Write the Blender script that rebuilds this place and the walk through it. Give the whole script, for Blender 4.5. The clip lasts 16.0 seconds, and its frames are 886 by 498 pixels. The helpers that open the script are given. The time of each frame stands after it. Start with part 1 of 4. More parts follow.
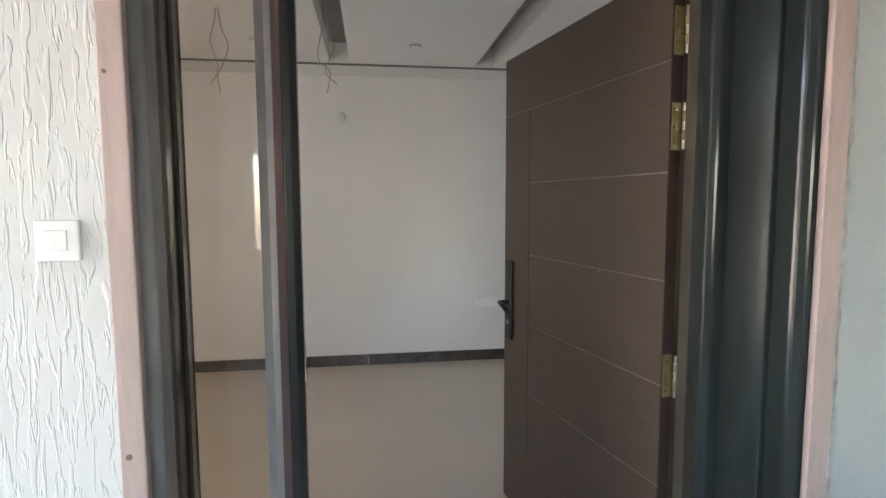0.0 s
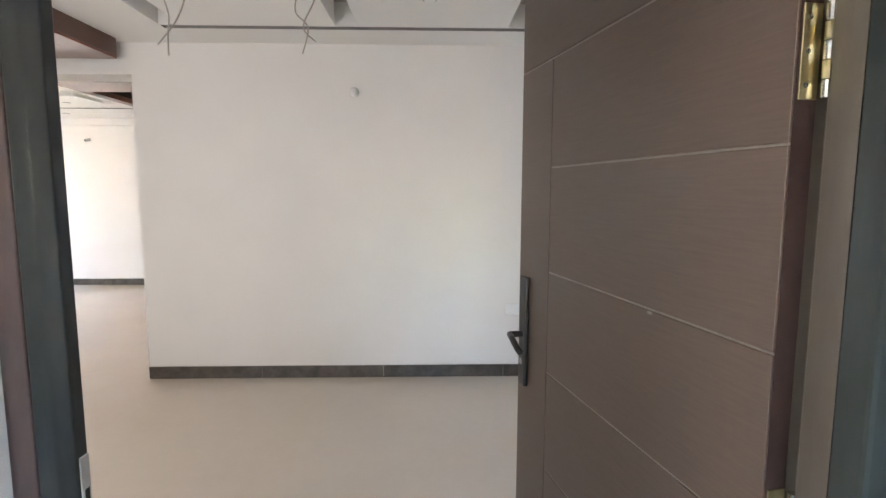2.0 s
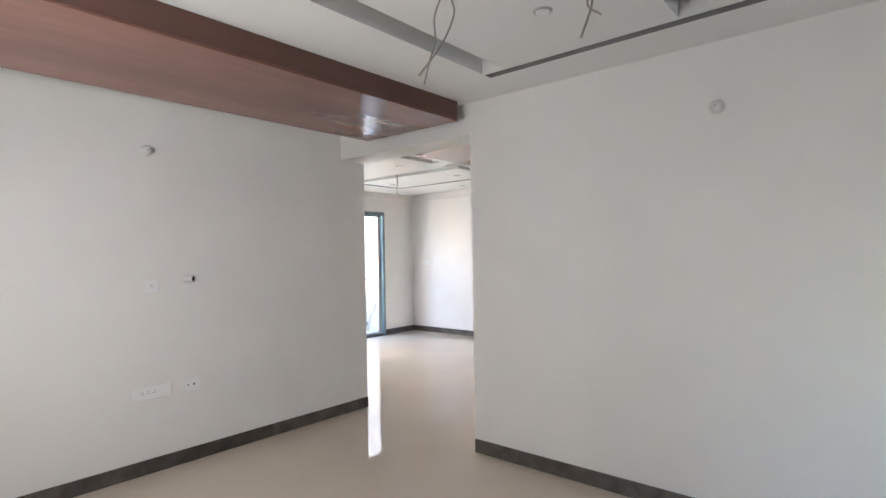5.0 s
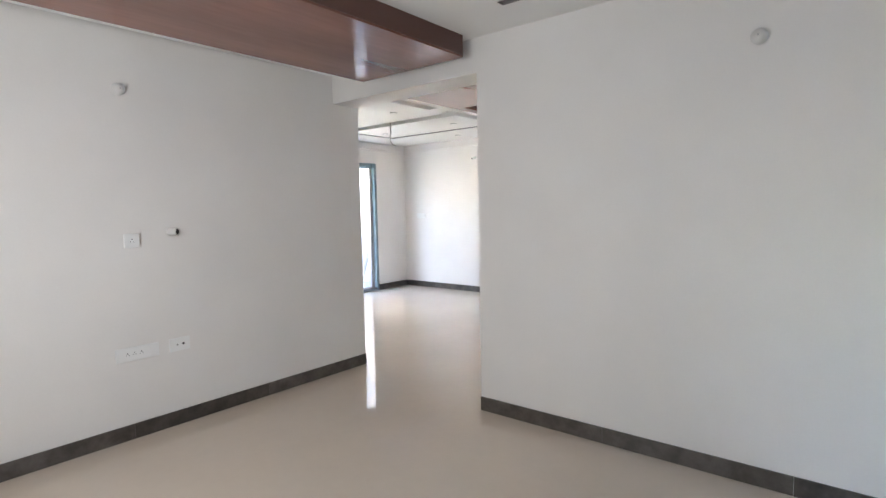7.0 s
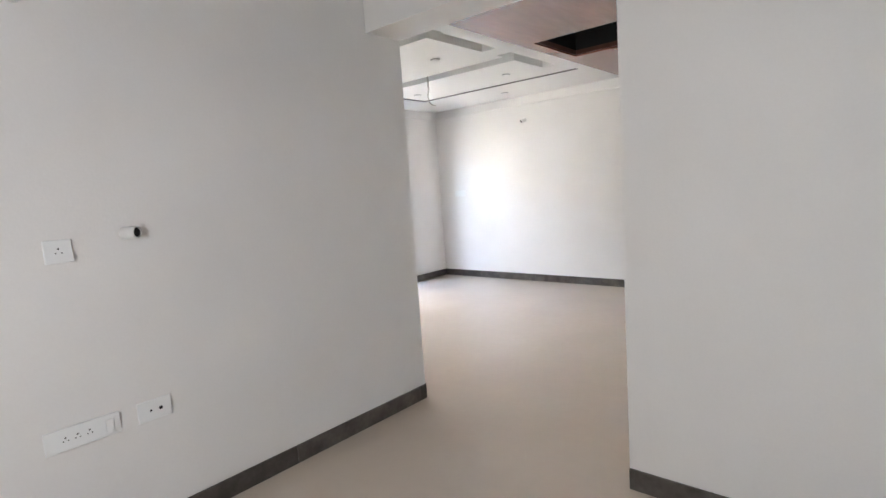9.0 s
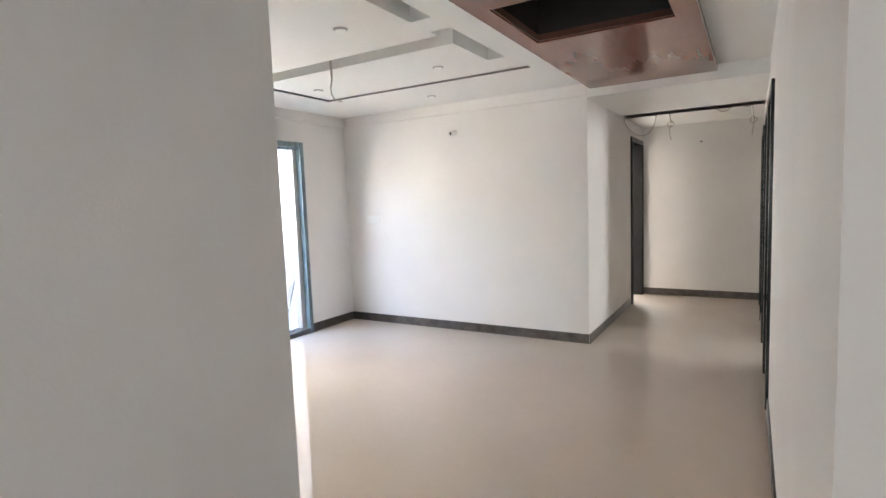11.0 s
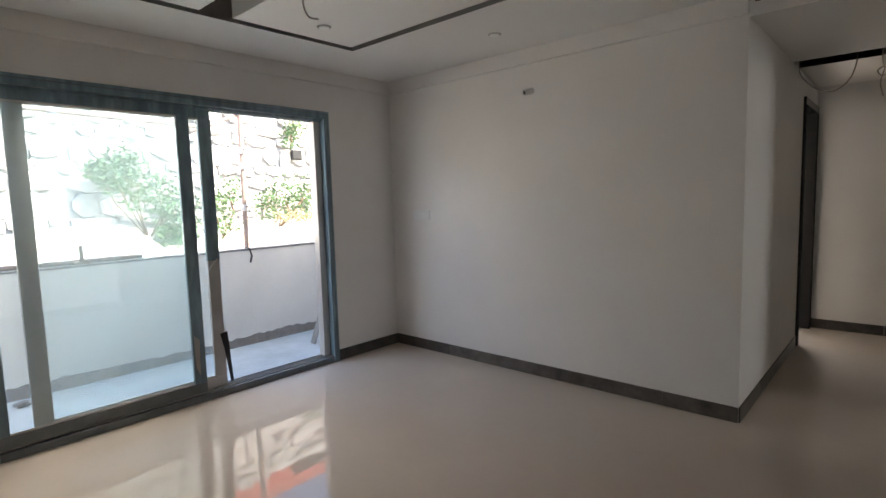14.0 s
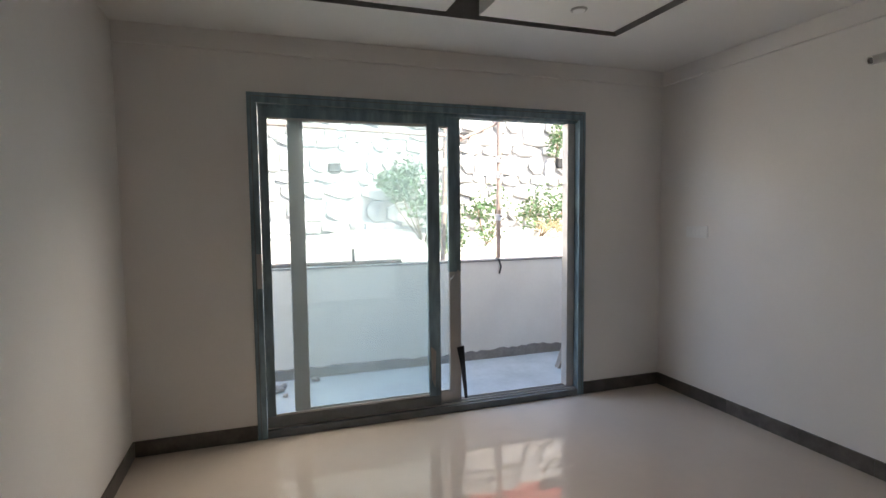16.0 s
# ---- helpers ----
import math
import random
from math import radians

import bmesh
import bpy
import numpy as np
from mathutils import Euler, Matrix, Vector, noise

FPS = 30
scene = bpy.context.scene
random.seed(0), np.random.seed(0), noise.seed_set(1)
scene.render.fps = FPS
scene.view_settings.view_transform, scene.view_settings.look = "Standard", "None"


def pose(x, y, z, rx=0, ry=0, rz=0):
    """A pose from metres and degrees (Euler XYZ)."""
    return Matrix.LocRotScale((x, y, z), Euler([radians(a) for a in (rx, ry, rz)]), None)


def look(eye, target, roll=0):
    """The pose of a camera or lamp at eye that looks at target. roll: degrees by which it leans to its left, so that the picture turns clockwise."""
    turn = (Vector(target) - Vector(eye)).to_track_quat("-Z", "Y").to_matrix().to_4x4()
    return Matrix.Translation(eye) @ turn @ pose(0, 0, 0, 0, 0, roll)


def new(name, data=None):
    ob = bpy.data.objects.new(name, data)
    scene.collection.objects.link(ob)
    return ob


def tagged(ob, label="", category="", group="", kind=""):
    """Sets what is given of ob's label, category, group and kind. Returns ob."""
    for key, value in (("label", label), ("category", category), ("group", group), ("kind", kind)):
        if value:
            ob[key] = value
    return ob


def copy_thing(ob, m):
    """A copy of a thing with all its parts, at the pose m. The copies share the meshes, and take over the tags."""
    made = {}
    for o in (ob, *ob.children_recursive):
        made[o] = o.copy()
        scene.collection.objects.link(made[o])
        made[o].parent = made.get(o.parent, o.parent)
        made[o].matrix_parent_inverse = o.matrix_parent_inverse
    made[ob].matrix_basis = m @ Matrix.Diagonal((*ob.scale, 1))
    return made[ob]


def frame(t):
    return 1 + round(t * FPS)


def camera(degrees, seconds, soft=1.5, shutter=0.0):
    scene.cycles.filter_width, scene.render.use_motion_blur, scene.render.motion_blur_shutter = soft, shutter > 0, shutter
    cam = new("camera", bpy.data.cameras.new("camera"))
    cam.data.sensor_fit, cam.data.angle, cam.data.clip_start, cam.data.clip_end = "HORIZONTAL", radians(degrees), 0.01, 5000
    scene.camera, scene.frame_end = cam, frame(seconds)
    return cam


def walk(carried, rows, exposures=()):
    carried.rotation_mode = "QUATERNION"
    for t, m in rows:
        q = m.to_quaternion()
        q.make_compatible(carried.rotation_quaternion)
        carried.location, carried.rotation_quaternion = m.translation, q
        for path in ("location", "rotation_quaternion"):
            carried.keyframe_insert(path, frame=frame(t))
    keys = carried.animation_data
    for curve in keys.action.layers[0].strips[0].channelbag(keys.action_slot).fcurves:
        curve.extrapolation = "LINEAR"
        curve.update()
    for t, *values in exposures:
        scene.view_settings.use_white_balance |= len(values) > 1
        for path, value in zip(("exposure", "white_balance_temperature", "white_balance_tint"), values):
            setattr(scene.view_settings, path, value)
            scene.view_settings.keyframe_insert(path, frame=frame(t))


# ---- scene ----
cam = camera(80.9, 16.0)
PATH = [
    (0, (0.222, 0.334, 1.463), (0.495, 2.307, 1.286), -0.2),
    (0.5, (0.326, 0.443, 1.476), (0.531, 2.425, 1.308), -1.5),
    (1, (0.47, 0.593, 1.458), (0.581, 2.585, 1.323), -1.3),
    (1.5, (0.501, 0.843, 1.476), (0.582, 2.829, 1.245), -0.8),
    (2, (0.543, 0.981, 1.48), (0.597, 2.968, 1.255), 0.1),
    (2.5, (0.71, 1.03, 1.464), (0.473, 3.007, 1.27), -1.2),
    (3, (0.821, 1.081, 1.445), (0.311, 3.01, 1.316), -1.5),
    (3.5, (0.793, 1.251, 1.427), (0.137, 3.135, 1.293), -2.9),
    (4, (0.69, 1.543, 1.449), (-0.225, 3.318, 1.339), -1.1),
    (4.5, (0.651, 1.791, 1.435), (-0.559, 3.383, 1.41), -0.7),
    (4.7, (0.652, 1.911, 1.46), (-0.633, 3.443, 1.487), -1.2),
    (6.8, (0.441, 2.033, 1.437), (-0.834, 3.566, 1.272), -1.2),
    (7, (0.399, 2.068, 1.43), (-0.856, 3.617, 1.27), -1.2),
    (7.5, (0.11, 2.304, 1.407), (-1.145, 3.838, 1.139), -1.7),
    (8, (-0.172, 2.465, 1.404), (-1.566, 3.878, 1.155), -2.4),
    (8.5, (-0.558, 2.571, 1.439), (-1.944, 3.992, 1.194), -2.2),
    (9, (-0.803, 2.839, 1.402), (-2.101, 4.342, 1.166), -4.0),
    (9.5, (-1.055, 3.155, 1.434), (-2.291, 4.716, 1.245), -3.3),
    (9.8, (-1.227, 3.293, 1.45), (-2.384, 4.913, 1.26), -2.0),
    (10, (-1.333, 3.413, 1.486), (-2.444, 5.066, 1.309), -1.9),
    (10.2, (-1.431, 3.561, 1.51), (-2.483, 5.252, 1.331), -2.2),
    (12.3, (-2.127, 4.844, 1.421), (-3.136, 6.561, 1.236), -2.1),
    (12.5, (-2.158, 5.024, 1.434), (-3.269, 6.678, 1.261), -3.4),
    (13, (-2.253, 5.243, 1.429), (-3.407, 6.868, 1.26), -3.0),
    (13.5, (-2.39, 5.462, 1.43), (-3.615, 7.034, 1.268), -0.3),
    (14, (-2.413, 5.648, 1.435), (-3.746, 7.127, 1.241), -1.6),
    (14.5, (-2.304, 5.808, 1.44), (-3.891, 7.01, 1.251), -2.0),
    (15, (-2.31, 5.833, 1.392), (-4.041, 6.824, 1.244), -4.2),
    (15.5, (-2.522, 5.936, 1.395), (-4.341, 6.756, 1.252), -2.5),
    (16, (-2.741, 6.069, 1.45), (-4.629, 6.715, 1.31), -0.6),
]
walk(cam, [(t, look(eye, target, roll)) for t, eye, target, roll in PATH],
     exposures=[(0, 4.65, 7300, 13), (1, 4.95, 7250, 14), (1.5, 5.15, 7200, 14), (2.5, 5.45, 7250, 13), (3.2, 5.35, 7250, 13), (4, 5.15, 7200, 12), (5, 5.0, 6750, 11), (7, 5.08, 6600, 10.5),
                (9.5, 5.08, 6650, 11), (10.5, 5.05, 6750, 11), (12.5, 3.8, 7100, 12), (14, 3.2, 7150, 12), (16, 2.95, 7100, 12)])

# ---- light ----
world = bpy.data.worlds.new("world")
scene.world = world
world.use_nodes = True
wn = world.node_tree
sky = wn.nodes.new("ShaderNodeTexSky")
sky.sky_type, sky.sun_disc = 'NISHITA', False
sky.sun_elevation, sky.sun_rotation = radians(46), radians(60)
wn.links.new(sky.outputs[0], wn.nodes["Background"].inputs[0])
wn.nodes["Background"].inputs[1].default_value = 0.15

sun = new("sun", bpy.data.lights.new("sun", 'SUN'))
sun.data.energy, sun.data.angle, sun.data.color = 3.3, radians(0.5), (1.0, 0.95, 0.87)
sun.matrix_world = look((math.sin(radians(60)) * 10, math.cos(radians(60)) * 10, math.tan(radians(46)) * 10), (0, 0, 0))


def area_lamp(name, eye, target, w, h, power, color=(0.93, 0.97, 1.0)):
    """An area lamp: sky light at an opening, or fill added outside one."""
    ob = new(name, bpy.data.lights.new(name, 'AREA'))
    ob.data.shape, ob.data.size, ob.data.size_y = 'RECTANGLE', w, h
    ob.data.energy, ob.data.color = power, color
    ob.matrix_world = look(eye, target)
    return ob


area_lamp("sitting_room_skylight", (-1.5, 1.80, 1.5), (-2.3, 4.8, 1.1), 1.3, 1.1, 0.95)
# added fill at an unseen side window
area_lamp("side_skylight", (3.42, 3.4, 1.5), (0, 3.4, 1.2), 1.5, 1.2, 0.13)
# added fill lamps floating unseen above the balcony, to light the dining walls
area_lamp("balcony_skylight", (-7.1, 7.9, 3.1), (-5.0, 5.3, 1.5), 2.2, 1.2, 7.4, (1.0, 0.95, 0.88)).data.spread = radians(105)
area_lamp("balcony_end_skylight", (-8.3, 5.2, 3.3), (-4.6, 8.9, 1.3), 3.4, 1.6, 4.1, (1.0, 0.96, 0.9))
# added lamp in an unseen room, to brighten the corridor's left wall
area_lamp("far_room_skylight", (3.42, 9.5, 1.5), (-3.1, 9.45, 1.2), 1.3, 1.2, 6)
area_lamp("bedroom_skylight", (-4.3, 13.7, 1.2), (-4.3, 10, 1.0), 1.6, 1.9, 7)


# ---- materials ----
def mat(name, base=(0.8, 0.8, 0.8), rough=0.6, metal=0.0, vary=0.06, scale=3.0, bump=0.05, bump_scale=60.0, spec=0.5,
        coat=0.0, stretch=(1, 1, 1), base2=None, per_object=0.0, glow=0.0, detail=6.0):
    m = bpy.data.materials.new(name)
    m.use_nodes = True
    n, l = m.node_tree.nodes, m.node_tree.links
    b = n["Principled BSDF"]
    b.inputs["Roughness"].default_value, b.inputs["Metallic"].default_value = rough, metal
    b.inputs["Specular IOR Level"].default_value, b.inputs["Coat Weight"].default_value = spec, coat
    b.inputs["Coat Roughness"].default_value = 0.05
    tc, mp = n.new("ShaderNodeTexCoord"), n.new("ShaderNodeMapping")
    mp.inputs["Scale"].default_value = stretch
    l.new(tc.outputs["Object"], mp.inputs[0])
    big, fine = n.new("ShaderNodeTexNoise"), n.new("ShaderNodeTexNoise")
    for tex, s, d in ((big, scale, detail), (fine, bump_scale, 5)):
        tex.inputs["Scale"].default_value, tex.inputs["Detail"].default_value = s, d
        l.new(mp.outputs[0], tex.inputs["Vector"])
    ramp = n.new("ShaderNodeValToRGB")
    lo = base2 or tuple(c * (1 - vary) for c in base)
    hi = base if base2 else tuple(min(1, c * (1 + vary)) for c in base)
    ramp.color_ramp.elements[0].color, ramp.color_ramp.elements[1].color = (*lo, 1), (*hi, 1)
    ramp.color_ramp.elements[0].position, ramp.color_ramp.elements[1].position = 0.3, 0.7
    l.new(big.outputs["Fac"], ramp.inputs[0])
    mix = n.new("ShaderNodeMix")
    mix.data_type, mix.blend_type = 'RGBA', 'MULTIPLY'
    mix.inputs["Factor"].default_value = 0.5
    grain = n.new("ShaderNodeMapRange")
    grain.inputs["To Min"].default_value, grain.inputs["To Max"].default_value = 1 - 2 * vary, 1 + vary
    l.new(fine.outputs["Fac"], grain.inputs["Value"])
    l.new(ramp.outputs[0], mix.inputs["A"])
    l.new(grain.outputs[0], mix.inputs["B"])
    out = mix.outputs["Result"]
    if per_object:
        info, hsv, rng = n.new("ShaderNodeObjectInfo"), n.new("ShaderNodeHueSaturation"), n.new("ShaderNodeMapRange")
        rng.inputs["To Min"].default_value, rng.inputs["To Max"].default_value = 1 - per_object, 1 + per_object
        l.new(info.outputs["Random"], rng.inputs["Value"])
        l.new(rng.outputs[0], hsv.inputs["Value"])
        l.new(out, hsv.inputs["Color"])
        out = hsv.outputs[0]
    l.new(out, b.inputs["Base Color"])
    if bump:
        bp = n.new("ShaderNodeBump")
        bp.inputs["Strength"].default_value, bp.inputs["Distance"].default_value = bump, 0.01
        l.new(fine.outputs["Fac"], bp.inputs["Height"])
        l.new(bp.outputs[0], b.inputs["Normal"])
    return m


M_WALL = mat("wall_paint", (0.80, 0.775, 0.75), 0.55, vary=0.03, scale=1.6, bump=0.07, bump_scale=90)
M_CEIL = mat("ceiling_paint", (0.82, 0.81, 0.79), 0.6, vary=0.015, scale=1.0, bump=0.03, bump_scale=80)
M_FLOOR = mat("polished_tile", (0.60, 0.518, 0.438), 0.022, vary=0.035, scale=1.3, bump=0.0, bump_scale=14, spec=0.23)
M_SKIRT = mat("brown_marble", (0.088, 0.075, 0.066), 0.28, vary=0.4, scale=9, bump=0.02, bump_scale=40, per_object=0.3)
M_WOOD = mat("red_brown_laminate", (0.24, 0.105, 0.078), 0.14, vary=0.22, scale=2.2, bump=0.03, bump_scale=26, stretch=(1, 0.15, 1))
M_WOODSIDE = mat("darker_red_brown", (0.13, 0.055, 0.04), 0.35, vary=0.2, scale=3, bump=0.03, bump_scale=30, stretch=(1, 0.12, 1))
M_DOOR = mat("door_laminate", (0.098, 0.068, 0.054), 0.38, vary=0.09, scale=22, bump=0.06, bump_scale=90, stretch=(0.4, 0.4, 7))
M_DOOREDGE = mat("door_edge_veneer", (0.055, 0.03, 0.027), 0.45, vary=0.15, scale=6, bump=0.08)
M_FRAME = mat("black_polished_wood", (0.02, 0.026, 0.025), 0.15, vary=0.25, scale=4, bump=0.025, bump_scale=22, stretch=(2, 2, 0.4), spec=0.35)
M_JAMB = mat("brown_polished_wood", (0.115, 0.098, 0.078), 0.3, vary=0.2, scale=4, bump=0.08, bump_scale=22, stretch=(2, 2, 0.4))
M_PINK = mat("primed_wood", (0.46, 0.35, 0.32), 0.7, vary=0.12, scale=5, bump=0.15, bump_scale=30, stretch=(2, 2, 0.4))
M_BLACK = mat("black_metal", (0.018, 0.017, 0.018), 0.38, vary=0.1, bump=0.02)
M_BRASS = mat("brass", (0.44, 0.37, 0.22), 0.36, 1.0, vary=0.15, scale=30, bump=0.05)
M_PLASTIC = mat("white_plastic", (0.84, 0.84, 0.83), 0.35, vary=0.01, bump=0.0)
M_CAP = mat("off_white_plastic", (0.68, 0.67, 0.65), 0.45, vary=0.04, bump=0.0)
M_GREYPL = mat("grey_plastic", (0.42, 0.42, 0.42), 0.4, vary=0.03, bump=0.0)
# near-black that paints the shade inside holes, gaps and openings
M_DARK = mat("recess_shade_black", (0.02, 0.02, 0.02), 0.9, vary=0.2, bump=0.0)
M_ALU = mat("blue_film_aluminium", (0.205, 0.30, 0.35), 0.4, vary=0.34, scale=16, bump=0.08, bump_scale=45, stretch=(1, 1, 0.2))
M_ALUW = mat("bare_aluminium", (0.52, 0.50, 0.48), 0.35, 0.4, vary=0.05, scale=9, bump=0.02)
M_RENDER = mat("parapet_render", (0.66, 0.64, 0.60), 0.85, vary=0.05, scale=2.5, bump=0.15, bump_scale=45)
M_CONC = mat("dusty_concrete", (0.42, 0.465, 0.48), 0.85, vary=0.12, scale=3, bump=0.2, bump_scale=25)
M_STONE = mat("rubble_stone", (0.36, 0.35, 0.335), 0.9, vary=0.18, scale=4, bump=0.5, bump_scale=14, per_object=0.22)
M_MORTAR = mat("mortar", (0.28, 0.27, 0.26), 0.95, vary=0.2, scale=5, bump=0.4, bump_scale=20)
M_SOIL = mat("soil", (0.30, 0.25, 0.19), 0.95, vary=0.2, scale=3, bump=0.4, bump_scale=15)
M_LEAF = mat("leaf", (0.085, 0.155, 0.065), 0.5, vary=0.3, scale=6, bump=0.0)
M_TWIG = mat("twig", (0.16, 0.11, 0.07), 0.8, vary=0.2, scale=10, bump=0.1)
M_RUST = mat("scaffold_pipe", (0.25, 0.185, 0.155), 0.7, 0.0, vary=0.3, scale=12, bump=0.1)
M_WIRE = mat("wire_sleeve", (0.42, 0.38, 0.34), 0.5, vary=0.05, bump=0.0)
M_RED = mat("red_paint", (0.42, 0.07, 0.05), 0.7, vary=0.15, scale=2, bump=0.1)

M_GREYFR = mat("weathered_grey_wood", (0.22, 0.22, 0.215), 0.35, vary=0.35, scale=5, bump=0.15, bump_scale=20, stretch=(2, 2, 0.3))
# pale grey for painted groove glints on the door, and for its chip
M_GLINTCHIP = mat("groove_glint_and_chip", (0.24, 0.215, 0.20), 0.35, 0.5, vary=0.2, scale=9, bump=0.0)
M_MULL = mat("plum_black_polished_wood", (0.10, 0.066, 0.064), 0.26, vary=0.25, scale=4, bump=0.03, bump_scale=22, stretch=(2, 2, 0.4))
# pale tone that paints a reflection on the polished mullion edge
M_EDGEGLINT = mat("edge_reflection_pale", (0.36, 0.34, 0.34), 0.16, 0.3, vary=0.15, scale=8, bump=0.05, stretch=(2, 2, 0.3))
# grey that paints the shade inside narrow ceiling gaps
M_GAPSHADE = mat("gap_shade_grey", (0.25, 0.24, 0.235), 0.9, vary=0.12, scale=5, bump=0.1)
M_PLASTER = mat("grey_primer", (0.42, 0.445, 0.435), 0.75, vary=0.06, scale=3, bump=0.12, bump_scale=40)
M_SMEAR = mat("dirty_filler", (0.46, 0.44, 0.41), 0.9, vary=0.25, scale=18, bump=0.4, bump_scale=60)
# darker tone that paints the less lit side of the mullion
M_MULLSIDE = mat("mullion_side_shade", (0.03, 0.034, 0.034), 0.22, vary=0.3, scale=4, bump=0.04, bump_scale=22, stretch=(2, 2, 0.4))
M_DULL = mat("dull_black_paint", (0.02, 0.019, 0.019), 0.7, vary=0.2, scale=6, bump=0.05, spec=0.25)
# grey that paints the shade on the groove tops
M_GROOVESHADE = mat("groove_shade_grey", (0.36, 0.345, 0.33), 0.85, vary=0.1, scale=5, bump=0.08)
M_CHROME = mat("bright_metal", (0.80, 0.78, 0.70), 0.2, 1.0, vary=0.05, bump=0.0)
M_ALUD = mat("dusty_track", (0.17, 0.19, 0.20), 0.5, vary=0.2, scale=7, bump=0.05)
M_CEMENT = mat("bare_cement", (0.23, 0.215, 0.20), 0.9, vary=0.25, scale=6, bump=0.4, bump_scale=40)
M_PLANK = mat("weathered_plank", (0.30, 0.28, 0.26), 0.85, vary=0.2, scale=5, bump=0.2, stretch=(3, 3, 0.3))
M_STRAW = mat("dry_stalk", (0.29, 0.235, 0.13), 0.8, vary=0.25, scale=9, bump=0.1)
M_BANK = mat("dry_earth", (0.46, 0.44, 0.40), 0.95, vary=0.14, scale=2.5, bump=0.4, bump_scale=12)

# outside wall: pale paint in vertical runs of texture
M_TEXT = mat("textured_paint", (0.64, 0.635, 0.62), 0.6, vary=0.03, scale=3, bump=0.0)
tn, tl = M_TEXT.node_tree.nodes, M_TEXT.node_tree.links
tcd, tmp, tno, tr, tb = (tn.new("ShaderNode" + k) for k in ("TexCoord", "Mapping", "TexNoise", "ValToRGB", "Bump"))
tmp.inputs["Scale"].default_value = (1, 1, 0.15)
tno.inputs["Scale"].default_value, tno.inputs["Detail"].default_value, tno.inputs["Distortion"].default_value = 78, 2.0, 0.7
tr.color_ramp.elements[0].position, tr.color_ramp.elements[1].position = 0.52, 0.62
tb.inputs["Strength"].default_value, tb.inputs["Distance"].default_value = 0.5, 0.005
tl.new(tcd.outputs["Object"], tmp.inputs[0])
tl.new(tmp.outputs[0], tno.inputs["Vector"])
tl.new(tno.outputs["Fac"], tr.inputs[0])
tl.new(tr.outputs[0], tb.inputs["Height"])
tl.new(tb.outputs[0], tn["Principled BSDF"].inputs["Normal"])


def glass_material(name, tint, rough):
    m = bpy.data.materials.new(name)
    m.use_nodes = True
    b = m.node_tree.nodes["Principled BSDF"]
    b.inputs["Base Color"].default_value, b.inputs["Roughness"].default_value = (*tint, 1), rough
    b.inputs["Transmission Weight"].default_value, b.inputs["IOR"].default_value = 1.0, 1.45
    return m


M_GLASS = glass_material("bronze_glass", (0.86, 0.79, 0.70), 0.0)
M_DUSTY = glass_material("dusty_glass", (0.90, 0.97, 0.97), 0.0)
dn, dl = M_DUSTY.node_tree.nodes, M_DUSTY.node_tree.links
dust, film_mix, dust_noise, dust_range = dn.new("ShaderNodeBsdfTranslucent"), dn.new("ShaderNodeMixShader"), dn.new("ShaderNodeTexNoise"), dn.new("ShaderNodeMapRange")
dust.inputs["Color"].default_value = (0.62, 0.78, 0.84, 1)
dust_noise.inputs["Scale"].default_value = 2.5
dust_range.inputs["To Min"].default_value, dust_range.inputs["To Max"].default_value = 0.03, 0.095
dl.new(dust_noise.outputs["Fac"], dust_range.inputs["Value"])
dl.new(dust_range.outputs[0], film_mix.inputs[0])
dl.new(dn["Principled BSDF"].outputs[0], film_mix.inputs[1])
dl.new(dust.outputs[0], film_mix.inputs[2])
dl.new(film_mix.outputs[0], dn["Material Output"].inputs["Surface"])


# ---- mesh helpers ----
def box(bm, x0, y0, z0, x1, y1, z1, bevel=0.0, seg=1):
    """Adds a box between two corners; bevel rounds its edges."""
    r = bmesh.ops.create_cube(bm, size=1.0)
    vs = r["verts"]
    for v in vs:
        v.co = Vector(((x0 + x1) / 2 + v.co.x * abs(x1 - x0), (y0 + y1) / 2 + v.co.y * abs(y1 - y0), (z0 + z1) / 2 + v.co.z * abs(z1 - z0)))
    if bevel:
        es = list({e for v in vs for e in v.link_edges})
        bmesh.ops.bevel(bm, geom=es, offset=bevel, segments=seg, affect='EDGES', profile=0.5)
    return bm


def bx(*a, **k):
    return box(bmesh.new(), *a, **k)


def cyl(bm, p, q, r0, r1=None, n=14):
    """Adds a round bar from p to q."""
    p, q = Vector(p), Vector(q)
    d = q - p
    m = Matrix.Translation((p + q) / 2) @ d.to_track_quat("Z", "Y").to_matrix().to_4x4()
    bmesh.ops.create_cone(bm, cap_ends=True, segments=n, radius1=r0, radius2=r0 if r1 is None else r1, depth=d.length, matrix=m)
    return bm


def tube(bm, pts, r, n=6):
    """Adds a bent round wire along points."""
    pts = [Vector(p) for p in pts]
    rings = []
    for i, p in enumerate(pts):
        d = (pts[min(i + 1, len(pts) - 1)] - pts[max(i - 1, 0)]).normalized()
        a = d.cross(Vector((0.31, 0.87, 0.38))).normalized()
        b = d.cross(a)
        rings.append([bm.verts.new(p + r * (math.cos(6.2832 * k / n) * a + math.sin(6.2832 * k / n) * b)) for k in range(n)])
    for s, t in zip(rings, rings[1:]):
        for k in range(n):
            bm.faces.new((s[k], s[(k + 1) % n], t[(k + 1) % n], t[k]))
    bm.faces.new(rings[0][::-1])
    bm.faces.new(rings[-1])
    return bm


